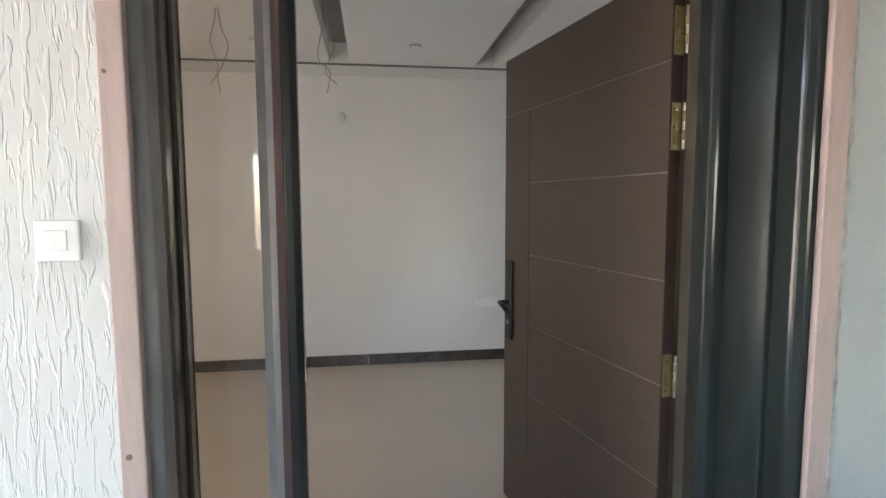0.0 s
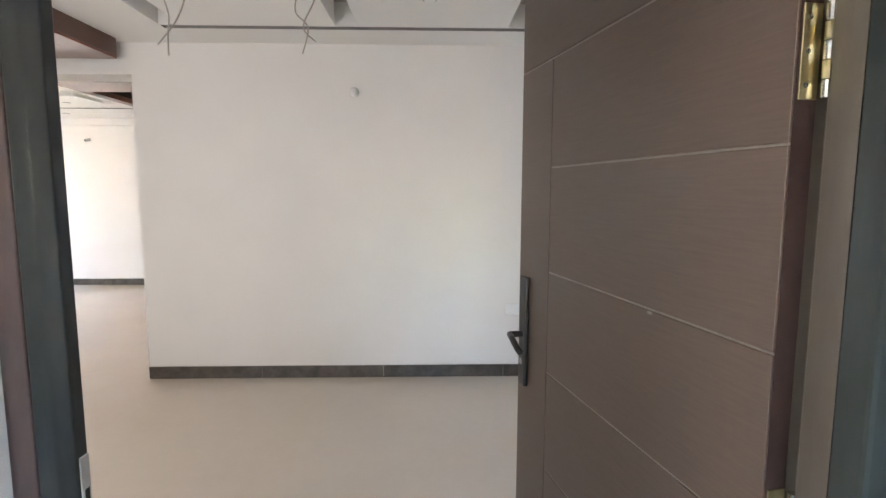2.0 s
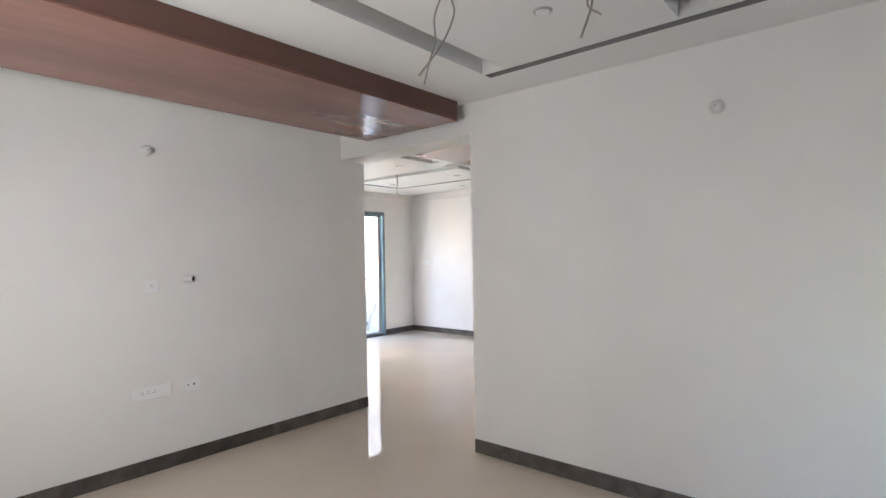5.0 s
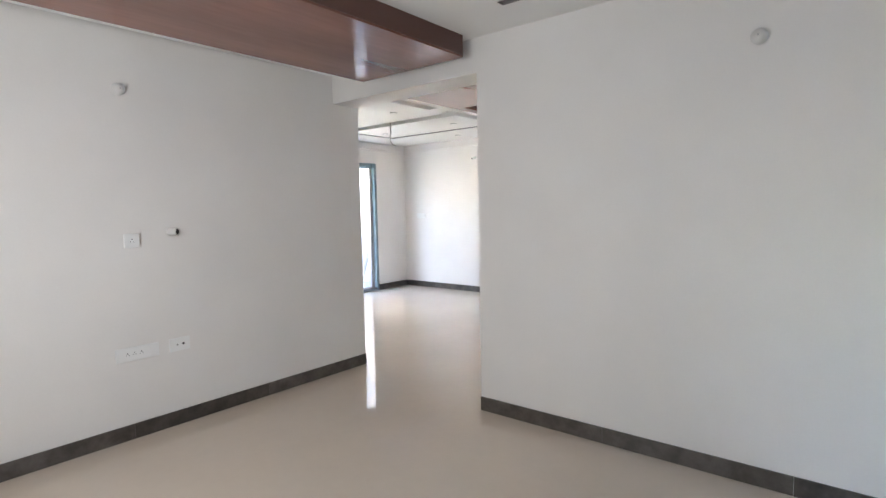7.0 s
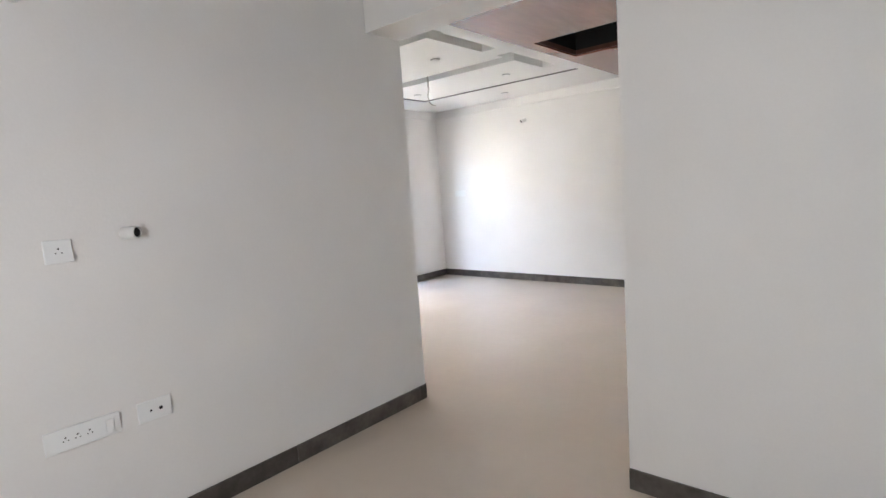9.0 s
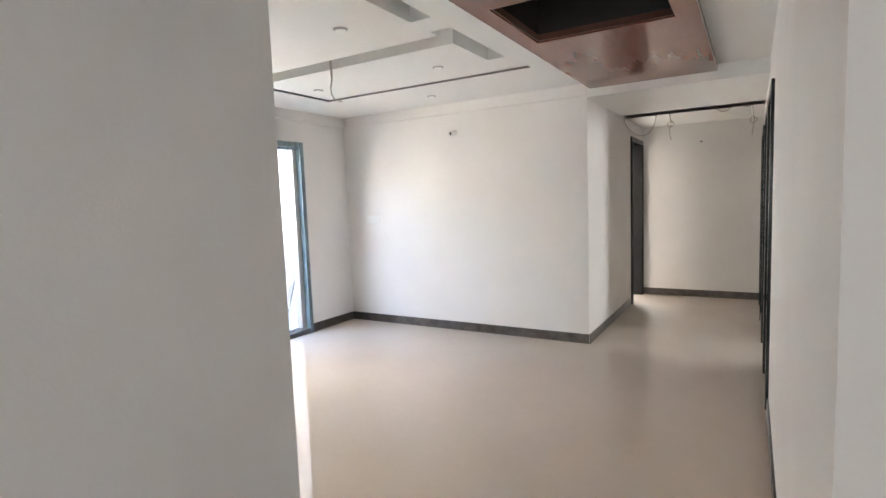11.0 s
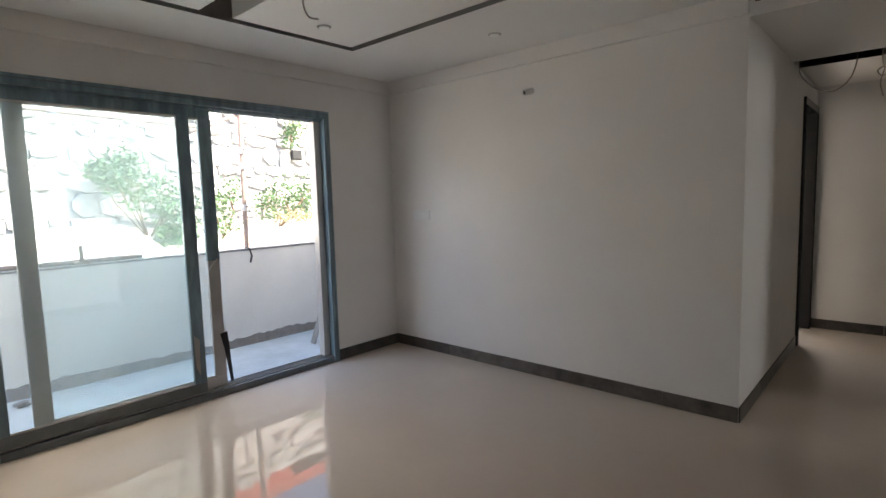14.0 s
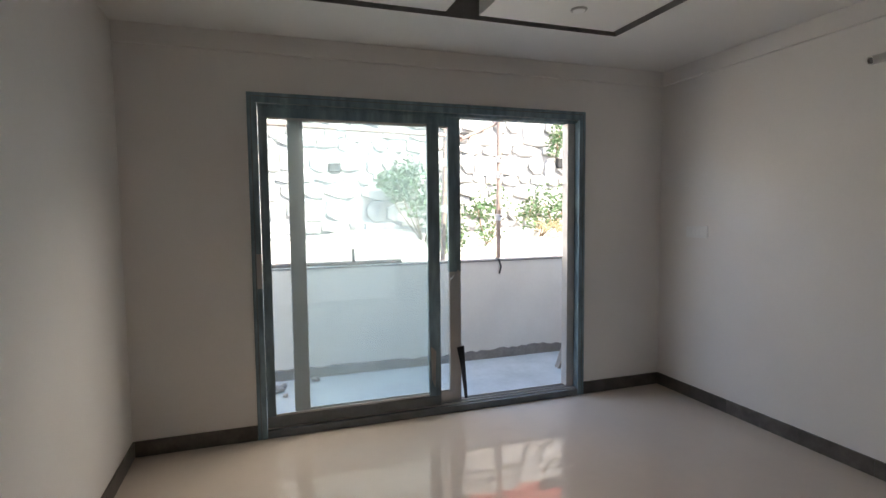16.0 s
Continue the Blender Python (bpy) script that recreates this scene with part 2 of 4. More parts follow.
def mesh_of(name, bm, material, smooth=False):
    bmesh.ops.recalc_face_normals(bm, faces=bm.faces[:])
    me = bpy.data.meshes.new(name)
    bm.to_mesh(me)
    bm.free()
    me.materials.append(material)
    if smooth:
        for p in me.polygons:
            p.use_smooth = True
    return me


def part(name, bm, material, parent, label="", smooth=False, world_space=True):
    """Links a bmesh, drawn in the world's metres (or its parent's, if world_space is off), as one mesh object under a thing or a part."""
    ob = new(name, mesh_of(name, bm, material, smooth))
    ob.parent = parent
    if world_space:
        ob.matrix_parent_inverse = parent.matrix_basis.inverted()
    return tagged(ob, label)


def thing(name, bm, material, label, category, group="", kind="", smooth=False):
    return tagged(new(name, mesh_of(name, bm, material, smooth)), label, category, group, kind)


def empty(name, at, label, category, group="", kind=""):
    ob = new(name)
    ob.location = at
    return tagged(ob, label, category, group, kind)


def struct(name, bm, material, label="", category=""):
    return thing(name, bm, material, label or name.replace("_", " "), category or name.split("_")[0], kind="structure")


def wall_x(name, x0, x1, y0, y1, z0, z1, holes, material, label):
    """A wall that runs along y, between x0 and x1, with holes (y0, y1, z0, z1) through it."""
    bm = bmesh.new()
    ys = sorted({y0, y1, *(h[0] for h in holes), *(h[1] for h in holes)})
    for a, b in zip(ys, ys[1:]):
        cuts = sorted((h[2], h[3]) for h in holes if h[0] <= a and h[1] >= b)
        z = z0
        for c, d in cuts:
            if c > z:
                box(bm, x0, a, z, x1, b, c)
            z = d
        if z < z1:
            box(bm, x0, a, z, x1, b, z1)
    bmesh.ops.remove_doubles(bm, verts=bm.verts[:], dist=1e-4)
    return struct(name, bm, material, label, "wall")


def wall_y(name, y0, y1, x0, x1, z0, z1, holes, material, label):
    """A wall that runs along x, between y0 and y1, with holes (x0, x1, z0, z1) through it."""
    bm = bmesh.new()
    xs = sorted({x0, x1, *(h[0] for h in holes), *(h[1] for h in holes)})
    for a, b in zip(xs, xs[1:]):
        cuts = sorted((h[2], h[3]) for h in holes if h[0] <= a and h[1] >= b)
        z = z0
        for c, d in cuts:
            if c > z:
                box(bm, a, y0, z, b, y1, c)
            z = d
        if z < z1:
            box(bm, a, y0, z, b, y1, z1)
    bmesh.ops.remove_doubles(bm, verts=bm.verts[:], dist=1e-4)
    return struct(name, bm, material, label, "wall")


def grooved_ceiling(name, x0, x1, y0, y1, z, grooves, depth, label, openings=()):
    """A false ceiling, one mesh, with grooves (x0, x1, y0, y1) sunk up into it and openings through it."""
    bm = bmesh.new()
    xs = sorted({x0, x1, *(g[i] for g in (*grooves, *openings) for i in (0, 1))})
    ys = sorted({y0, y1, *(g[i] for g in (*grooves, *openings) for i in (2, 3))})
    level = {}
    for i in range(len(xs) - 1):
        for j in range(len(ys) - 1):
            cx, cy = (xs[i] + xs[i + 1]) / 2, (ys[j] + ys[j + 1]) / 2
            inside = lambda g: g[0] < cx < g[1] and g[2] < cy < g[3]
            level[i, j] = None if any(inside(g) for g in openings) else z + depth if any(inside(g) for g in grooves) else z
    def quad(*p):
        bm.faces.new([bm.verts.new(v) for v in p])
    top = z + depth + 0.02
    for (i, j), h in level.items():
        a, b, c, d = xs[i], xs[i + 1], ys[j], ys[j + 1]
        if h is not None:
            quad((a, c, h), (a, d, h), (b, d, h), (b, c, h))
            quad((a, c, top), (b, c, top), (b, d, top), (a, d, top))
        for di, dj, p, q in ((1, 0, (b, c), (b, d)), (0, 1, (a, d), (b, d))):
            k = level.get((i + di, j + dj), "edge")
            if k == "edge":
                continue
            lo, hi = (top if v is None else v for v in (h, k))
            if lo != hi:
                quad((*p, lo), (*q, lo), (*q, hi), (*p, hi))
    bmesh.ops.remove_doubles(bm, verts=bm.verts[:], dist=1e-4)
    ob = struct(name, bm, M_CEIL, label, "ceiling")
    ob.data.materials.append(M_GAPSHADE)
    ob.data.materials.append(M_GROOVESHADE)
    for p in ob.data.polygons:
        # groove tops: shade is put into the colour
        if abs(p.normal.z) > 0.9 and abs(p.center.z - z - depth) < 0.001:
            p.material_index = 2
        # narrow gaps get grey sides that paint the shade in them
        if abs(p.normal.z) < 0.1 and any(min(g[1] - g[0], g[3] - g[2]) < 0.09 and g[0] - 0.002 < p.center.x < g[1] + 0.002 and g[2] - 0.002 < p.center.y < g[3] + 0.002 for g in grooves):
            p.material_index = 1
    return ob


# ---- plan ----
XL, XR = -3.15, -1.655          # faces of the passage: television wall, corridor's far side
YF, YL = 5.0, 5.277             # plain wall that faces the entry, and its back
XS, YB = -6.215, 9.15           # window wall and long wall of the dining room
YC = 12.105                     # end of the corridor
ZC, ZL = 2.555, 2.325           # false ceiling, lintel over the passage
YE, YO = 1.76, 1.385            # entry wall, inner and outer face
XE = 3.45                       # far side of the sitting room
DEEP = 2.95                     # slab

struct("floor", bx(-6.215, YO, -0.15, XE + 0.2, 13.8, 0.0), M_FLOOR, "polished beige vitrified tile floor", "floor")
tv_wall = wall_x("wall_television", XL - 0.15, XL, YE, YL, 0, DEEP, [], M_WALL, "plain off-white painted wall with sockets")
LEAN = 0.012                    # the television wall is a little out of square
for v in tv_wall.data.vertices:
    v.co.x += (v.co.y - YL) * LEAN
wall_y("wall_facing", YF, YL, XR, XE, 0, DEEP, [], M_WALL, "plain off-white painted wall opposite the entry")
wall_y("wall_lintel", YF, YL, XL, XR, ZL, DEEP, [], M_WALL, "off-white lintel over the passage")
wall_y("wall_dining_side", YL - 0.15, YL, XS, XL - 0.15, 0, DEEP, [], M_WALL, "off-white side wall of the dining room")
SD = (5.985, 8.42, 0.0, 2.205)
wall_x("wall_window", XS - 0.2, XS, YL - 0.15, 13.8, 0, DEEP, [SD], M_WALL, "off-white wall with the sliding balcony door")
wall_y("wall_dining_long", YB, YB + 0.15, XS, XL + 0.0, 0, DEEP, [], M_WALL, "off-white long wall of the dining room")
wall_x("wall_corridor_left", XL - 0.15, XL, YB + 0.15, YC + 0.2, 0, DEEP, [(11.27, 12.06, 0, 2.22)], M_WALL, "off-white corridor wall with a doorway")
wall_x("wall_corridor_right", XR, XR + 0.15, YL, YC, 0, DEEP, [(8.05, 8.88, 0, 2.17), (8.98, 9.86, 0, 2.17), (10.85, 11.8, 0, 2.17)], M_WALL, "off-white corridor wall with dark doorways")
wall_y("wall_bedroom_end", 13.6, 13.8, XS, XL - 0.15, 0, DEEP, [(-5.2, -3.42, 0.06, 2.15)], M_WALL, "off-white bedroom wall with a tall window opening")
wall_x("wall_bedroom_side", XL - 0.15, XL, YC + 0.2, 13.8, 0, DEEP, [], M_WALL, "off-white bedroom side wall")
wall_y("wall_corridor_end", YC, YC + 0.2, XL, XE, 0, DEEP, [], M_WALL, "off-white wall at the end of the corridor")
wall_x("wall_rooms_far", XE, XE + 0.2, YO, YC + 0.2, 0, DEEP, [(2.6, 4.2, 0.85, 2.15), (8.8, 10.2, 0.85, 2.15)], M_WALL, "off-white outer wall with two added, unseen window openings")
wall_y("wall_entry", YO, YE, XL - 0.15, XE, 0, DEEP, [(-2.2, -0.8, 0.9, 2.1), (-0.29, 1.226, 0, 2.19)], M_WALL, "entry wall")
struct("roof_slab", bx(-6.42, YO, DEEP, XE + 0.2, 13.8, DEEP + 0.15), M_CONC, "concrete slab over the rooms", "ceiling")

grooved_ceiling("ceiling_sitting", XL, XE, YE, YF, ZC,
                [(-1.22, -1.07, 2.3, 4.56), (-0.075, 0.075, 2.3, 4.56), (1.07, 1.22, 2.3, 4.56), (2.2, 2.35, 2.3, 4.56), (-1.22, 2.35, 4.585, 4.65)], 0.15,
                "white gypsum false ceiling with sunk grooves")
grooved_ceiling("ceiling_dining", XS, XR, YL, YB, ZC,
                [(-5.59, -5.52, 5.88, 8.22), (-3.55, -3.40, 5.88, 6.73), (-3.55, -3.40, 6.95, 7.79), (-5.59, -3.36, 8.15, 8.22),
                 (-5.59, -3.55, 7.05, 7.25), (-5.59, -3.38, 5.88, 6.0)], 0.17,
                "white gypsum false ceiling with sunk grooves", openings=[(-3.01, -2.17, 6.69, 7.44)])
struct("ceiling_corridor", bx(XL, YB, ZC - 0.13, XR, 10.65, ZC), M_CEIL, "white corridor false ceiling", "ceiling")
struct("ceiling_corridor_end", bx(XL, 10.93, ZC - 0.13, XR, YC, ZC), M_CEIL, "white corridor false ceiling beyond a gap", "ceiling")

# wooden soffits
def soffit(name, x0, x1, y0, y1, zb, zt, label, hole=None):
    """A dropped laminate box under the ceiling: bottom boards and darker edge boards."""
    root = empty(name, ((x0 + x1) / 2, (y0 + y1) / 2, zt), label, "ceiling panel", kind="structure")
    if hole:
        a, b, c, d = hole
        for q in ((x0, y0, x1, c), (x0, d, x1, y1), (x0, c, a, d), (b, c, x1, d)):
            part("bottom_board", bx(q[0], q[1], zb, q[2], q[3], zb + 0.014), M_WOOD, root)
    else:
        part("bottom_board", bx(x0, y0, zb, x1, y1, zb + 0.014, bevel=0.0015), M_WOOD, root)
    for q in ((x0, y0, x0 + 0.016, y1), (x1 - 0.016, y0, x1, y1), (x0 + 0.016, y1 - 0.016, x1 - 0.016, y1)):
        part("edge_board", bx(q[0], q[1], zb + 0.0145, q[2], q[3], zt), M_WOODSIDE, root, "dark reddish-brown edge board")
    return root


soffit("wooden_soffit", -2.66, -1.692, YE, 4.90, 2.412, ZC, "red-brown laminate soffit under the white ceiling")
soffit("hall_soffit", XL + 0.03, -2.04, 5.72, YB - 0.004, 2.50, ZC, "red-brown laminate soffit with an open access hole", hole=(-3.01, -2.17, 6.69, 7.44))
# space over the access hole, its shade painted by black linings, with hangers
void = empty("ceiling_void", (-2.6, 7.05, 2.6), "open space above the access hole, its shade painted black, with metal hangers", "ceiling void", kind="structure")
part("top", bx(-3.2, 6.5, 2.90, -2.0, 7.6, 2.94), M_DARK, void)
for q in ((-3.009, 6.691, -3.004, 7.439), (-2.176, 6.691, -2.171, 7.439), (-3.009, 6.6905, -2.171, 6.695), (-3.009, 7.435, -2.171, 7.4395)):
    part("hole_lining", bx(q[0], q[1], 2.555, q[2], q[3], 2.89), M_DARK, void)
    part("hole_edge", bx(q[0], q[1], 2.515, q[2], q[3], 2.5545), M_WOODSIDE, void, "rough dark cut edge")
for x, y in ((-2.75, 7.2), (-2.45, 6.95)):
    part("hanger", tube(bmesh.new(), [(x, y, 2.9), (x + 0.05, y, 2.75), (x + 0.16, y + 0.05, 2.66)], 0.006), M_GREYPL, void)
part("channel", bx(-3.0, 7.0, 2.68, -2.18, 7.03, 2.72), M_GREYPL, void)


# skirting
def skirting(name, along, fixed, a, b, side, first=0.6):
    root = empty(name, (0, 0, 0), "dark brown marble skirting tiles", "skirting", kind="structure")
    s, step = a, first
    while s < b - 0.005:
        e = min(b, s + step)
        step = 0.955
        lo, hi = (fixed, fixed + 0.011 * side) if side > 0 else (fixed + 0.011 * side, fixed)
        bm = bx(lo, s + 0.0008, 0, hi, e - 0.0008, 0.097, bevel=0.0015) if along == "y" else bx(s + 0.0008, lo, 0, e - 0.0008, hi, 0.097, bevel=0.0015)
        part("skirting_tile", bm, M_SKIRT, root)
        s = e


skirting("baseboard_television", "y", XL, YE, YL, 1)
for ob in bpy.data.objects["baseboard_television"].children:
    for v in ob.data.vertices:
        v.co.x += (v.co.y - YL) * LEAN
skirting("baseboard_facing", "x", YF, XR, XE, -1, 0.88)
skirting("baseboard_dining_long", "x", YB, XS, XL, -1, 0.7)
skirting("baseboard_corridor", "y", XL, YB, 11.2, 1)
skirting("baseboard_corridor_end", "x", YC, XL, XR, -1)
skirting("baseboard_window_far", "y", XS, 8.42, YB - 0.011, 1, 0.72)
skirting("baseboard_window_near", "y", XS, YL + 0.011, 5.985, 1, 0.7)
skirting("baseboard_dining_side", "x", YL, XS, XL, 1)
skirting("baseboard_corridor_right", "y", XR, YL, 7.98, -1)
skirting("baseboard_corridor_mid", "y", XR, 9.93, 10.78, -1)

struct("trim_dining_long", bx(XS + 0.026, YB - 0.022, ZC - 0.115, XL, YB + 0.002, ZC, bevel=0.004), M_WALL, "shallow plaster band along the top of the wall", "trim")
struct("trim_dining_window", bx(XS - 0.002, YL + 0.002, ZC - 0.115, XS + 0.024, YB, ZC, bevel=0.004), M_WALL, "shallow plaster band along the top of the window wall", "trim")

# ---- entry ----
struct("landing_floor", bx(-3.3, -2.4, -0.15, 3.0, YO, -0.004), M_CONC, "grey concrete landing outside the entry", "floor")
struct("landing_slab", bx(-3.3, -2.4, 2.75, 3.0, YO, 2.9), M_CEIL, "slab over the landing", "ceiling")
# unseen walls added here; their openings set how much daylight reaches the entry
bm = bx(-3.3, -2.5, -0.15, 3.12, -2.4, 1.0)
for q in ((-3.3, -0.95, 1.0, 1.95), (0.7, 3.12, 1.0, 1.95), (-3.3, 3.12, 1.95, 2.9)):
    box(bm, q[0], -2.5, q[2], q[1], -2.4, q[3])
struct("landing_back_wall", bm, M_RENDER, "unseen plain landing wall with an opening sized for the light", "wall")
struct("landing_stair_wall", bx(-3.42, -2.4, -0.15, -3.3, -0.5, 2.9), M_RENDER, "unseen plain landing wall, added to cut the daylight", "wall")
struct("landing_side_wall", bx(3.0, -2.4, -0.15, 3.12, YO, 2.9), M_RENDER, "plain landing side wall", "wall")


def textured_wall():
    """The outer face beside the frame, with a ragged plaster edge against the trim."""
    bm = bmesh.new()
    n, x0, z1 = 70, -0.259, 2.4
    rnd = random.Random(5)
    prev = None
    for k in range(n + 1):
        z = z1 * k / n
        x = x0 + rnd.uniform(-0.004, 0.006)
        row = [bm.verts.new(p) for p in ((-3.3, YO - 0.012, z), (x, YO - 0.012, z), (x, YO, z))]
        if prev:
            for a in (0, 1):
                bm.faces.new((prev[a], prev[a + 1], row[a + 1], row[a]))
        prev = row
    return bm


struct("wall_outside_textured", textured_wall(), M_TEXT, "off-white textured plaster with runs, beside the door frame", "wall")
struct("wall_outside_plain", bx(1.275, YO - 0.010, 0, 3.0, YO, 2.75), M_PLASTER, "plain pale grey plaster beside the door frame", "wall")
def filler_edge():
    """Ragged filler along the joint between the trim and the plaster."""
    bm, rnd, prev, n = bmesh.new(), random.Random(21), None, 90
    for k in range(n + 1):
        z = 2.19 * k / n
        a, b = 1.2725 + rnd.uniform(-0.0025, 0.001), 1.289 + 0.006 * noise.noise(Vector((0, 0, z * 6))) + rnd.uniform(-0.004, 0.004)
        row = [bm.verts.new(p) for p in ((a, 1.374, z), (a + 0.006, 1.3705, z), (b, 1.3738, z))]
        if prev:
            for j in (0, 1):
                bm.faces.new((prev[j], prev[j + 1], row[j + 1], row[j]))
        prev = row
    return bm


struct("trim_filler", filler_edge(), M_SMEAR, "ragged dirty filler between trim and plaster", "trim")
struct("wall_outside_top", bx(-0.268, YO - 0.012, 2.25, 1.275, YO, 2.75), M_WALL, "plain plaster above the door frame", "wall")

frame_ob = empty("entry_frame", (0.5, 1.57, 0), "black polished wooden door frame with a glazed sidelight and primed outer trim", "door frame", kind="structure")
HT = 2.13


def profile(name, outline, z0, z1, material, parent, label="", bevel=0.0):
    """An upright moulding: a plan outline of (x, y) drawn up from z0 to z1."""
    bm = bmesh.new()
    lo = [bm.verts.new((x, y, z0)) for x, y in outline]
    hi = [bm.verts.new((x, y, z1)) for x, y in outline]
    k = len(outline)
    bm.faces.new(lo[::-1])
    bm.faces.new(hi)
    for a in range(k):
        bm.faces.new((lo[a], lo[(a + 1) % k], hi[(a + 1) % k], hi[a]))
    if bevel:
        es = [e for e in bm.edges if abs(e.verts[0].co.z - e.verts[1].co.z) > 0.1]
        bmesh.ops.bevel(bm, geom=es, offset=bevel, segments=2, affect='EDGES', profile=0.5)
    return part(name, bm, material, parent, label)


# right jamb: stop, rebate and outer moulding
profile("hinge_jamb", [(1.1087, YE), (1.1087, 1.748), (1.128, 1.748), (1.128, 1.724), (1.109, 1.722), (1.109, 1.625), (1.2255, 1.625), (1.2255, YE)], 0, HT, M_JAMB, frame_ob, "dark brown hinge jamb", 0.001)
profile("jamb_stop", [(1.072, 1.622), (1.072, 1.565), (1.092, 1.552), (1.2255, 1.552), (1.2255, 1.622)], 0, HT, M_FRAME, frame_ob, "", 0.006)
profile("jamb_panel", [(1.118, 1.549), (1.165, 1.455), (1.2255, 1.455), (1.2255, 1.549)], 0, HT, M_FRAME, frame_ob, "", 0.003)
profile("outer_moulding", [(1.172, 1.452), (1.19, 1.405), (1.208, 1.385), (1.225, 1.385), (1.225, 1.452)], 0, HT, M_FRAME, frame_ob, "", 0.006)
profile("primed_trim", [(1.219, 1.383), (1.219, 1.366), (1.272, 1.366), (1.272, 1.383)], 0, HT + 0.06, M_PINK, frame_ob, "pinkish primed wooden trim", 0.003)
# left jamb and sidelight
profile("side_jamb", [(-0.205, 1.49), (-0.213, 1.52), (-0.236, 1.60), (-0.245, 1.69), (-0.245, YE), (-0.289, YE), (-0.289, 1.49)], 0, HT, M_FRAME, frame_ob, "", 0.004)
profile("side_moulding", [(-0.289, 1.487), (-0.289, 1.387), (-0.232, 1.387), (-0.222, 1.41), (-0.203, 1.43), (-0.203, 1.487)][::-1], 0, HT, M_GREYFR, frame_ob, "weathered grey-black moulding", 0.004)
profile("primed_trim", [(-0.259, 1.383), (-0.259, 1.362), (-0.213, 1.362), (-0.213, 1.383)][::-1], 0, HT + 0.06, M_PINK, frame_ob, "pinkish primed wooden trim", 0.003)
profile("mullion", [(-0.04, 1.715), (-0.04, 1.66), (-0.03, 1.648), (-0.012, 1.645), (0.012, 1.660), (0.012, 1.715)][::-1], 0, HT, M_MULL, frame_ob, "dark brown mullion with a shiny rounded edge", 0.002)
# right side of the same mullion, with its shade put into the colour
profile("mullion_stop", [(0.0126, 1.715), (0.0126, 1.661), (0.03, 1.672), (0.045, 1.69), (0.045, 1.715)][::-1], 0, HT, M_MULLSIDE, frame_ob, "", 0.002)
# the edge's bright reflection, put into a paler strip
profile("mullion_edge", [(-0.043, 1.67), (-0.043, 1.642), (-0.02, 1.632), (-0.006, 1.641), (-0.013, 1.6445), (-0.03, 1.6475), (-0.0405, 1.67)], 0, HT, M_EDGEGLINT, frame_ob, "pale strip painting the reflection on the mullion's edge")
keep = part("strike_plate", bx(0.0452, 1.694, 0.995, 0.0475, 1.7135, 1.10, bevel=0.0008), M_GREYPL, frame_ob, "dull metal strike plate")
part("latch_hole", bx(0.0470, 1.699, 1.02, 0.0478, 1.709, 1.05), M_DARK, keep)
part("sidelight_bead", bx(-0.2445, 1.68, 0, -0.236, 1.71, HT), M_JAMB, frame_ob)
pane = part("sidelight_pane", bx(-0.2355, 1.69, 0.004, -0.041, 1.696, HT), M_GLASS, frame_ob, "faintly bronze glass")
pane.visible_shadow = False
part("head", bx(-0.288, 1.40, HT + 0.0005, 1.2255, YE, 2.19, bevel=0.005), M_FRAME, frame_ob)
part("primed_trim", bx(-0.268, 1.362, HT + 0.062, 1.272, 1.383, 2.25, bevel=0.003), M_PINK, frame_ob)
for x, z, r in ((-0.243, 0.98, 0.006), (-0.247, 1.7, 0.004)):
    part("knot", cyl(bmesh.new(), (x, 1.3625, z), (x, 1.3606, z), r, n=10), M_JAMB, frame_ob, "dark knot in the trim")

# the leaf, built shut along +y from its hinge side, then swung
door = empty("entry_door", (1.066, 1.735, 0), "dark brown laminate entry door with grooved panels, standing open", "door")
door.rotation_euler = (0, 0, math.atan2(0.206, 1.03))
LW, GZ = 1.05, [0.29, 0.604, 0.918, 1.232, 1.548, 1.863]


def dpart(name, bm, m, parent=door, label="", smooth=False):
    return part(name, bm, m, parent, label, smooth, world_space=False)


leaf = dpart("leaf", bx(0.004, 0, 0.008, 0.042, LW, 2.12), M_DOOREDGE)
GAP = 0.0022
STILE = LW - 0.234
rows = [0.008] + GZ + [2.12]
for k, (a, b) in enumerate(zip(rows, rows[1:])):
    whole = k in (0, len(rows) - 2)
    dpart("panel", bx(0, 0.0005, a + GAP, 0.0039, LW - 0.0005 if whole else STILE - GAP, b - GAP, bevel=0.0012), M_DOOR, leaf)
dpart("stile_panel", bx(0, STILE + GAP * 0.6, GZ[0] + GAP, 0.0039, LW - 0.0005, GZ[-1] - GAP, bevel=0.0008), M_DOOR, leaf)
# pale strips paint the glint of the bevelled groove edges
for z in GZ:
    end = LW if z in (GZ[0], GZ[-1]) else STILE
    dpart("inlay", bx(0.0014, 0.0006, z - GAP + 0.0003, 0.0039, end - 0.001, z + GAP - 0.0003), M_GLINTCHIP, leaf, "thin pale strip painting the glint in a door groove")
# handle plate, lever and keyhole
handle = dpart("handle_plate", bx(-0.016, LW - 0.092, 0.817, -0.0005, LW - 0.038, 1.192, bevel=0.005, seg=2), M_BLACK, door, "matt black handle plate")
lever = bmesh.new()
cyl(lever, (-0.016, LW - 0.065, 0.995), (-0.058, LW - 0.065, 0.995), 0.011)
tube(lever, [(-0.056, LW - 0.06, 0.995), (-0.061, LW - 0.10, 0.988), (-0.062, LW - 0.145, 0.972), (-0.058, LW - 0.165, 0.962)], 0.0105, 10)
dpart("lever", lever, M_BLACK, handle, smooth=True)
dpart("key_slot", cyl(bmesh.new(), (-0.0163, LW - 0.065, 0.90), (-0.0185, LW - 0.065, 0.90), 0.011), M_GREYPL, handle)
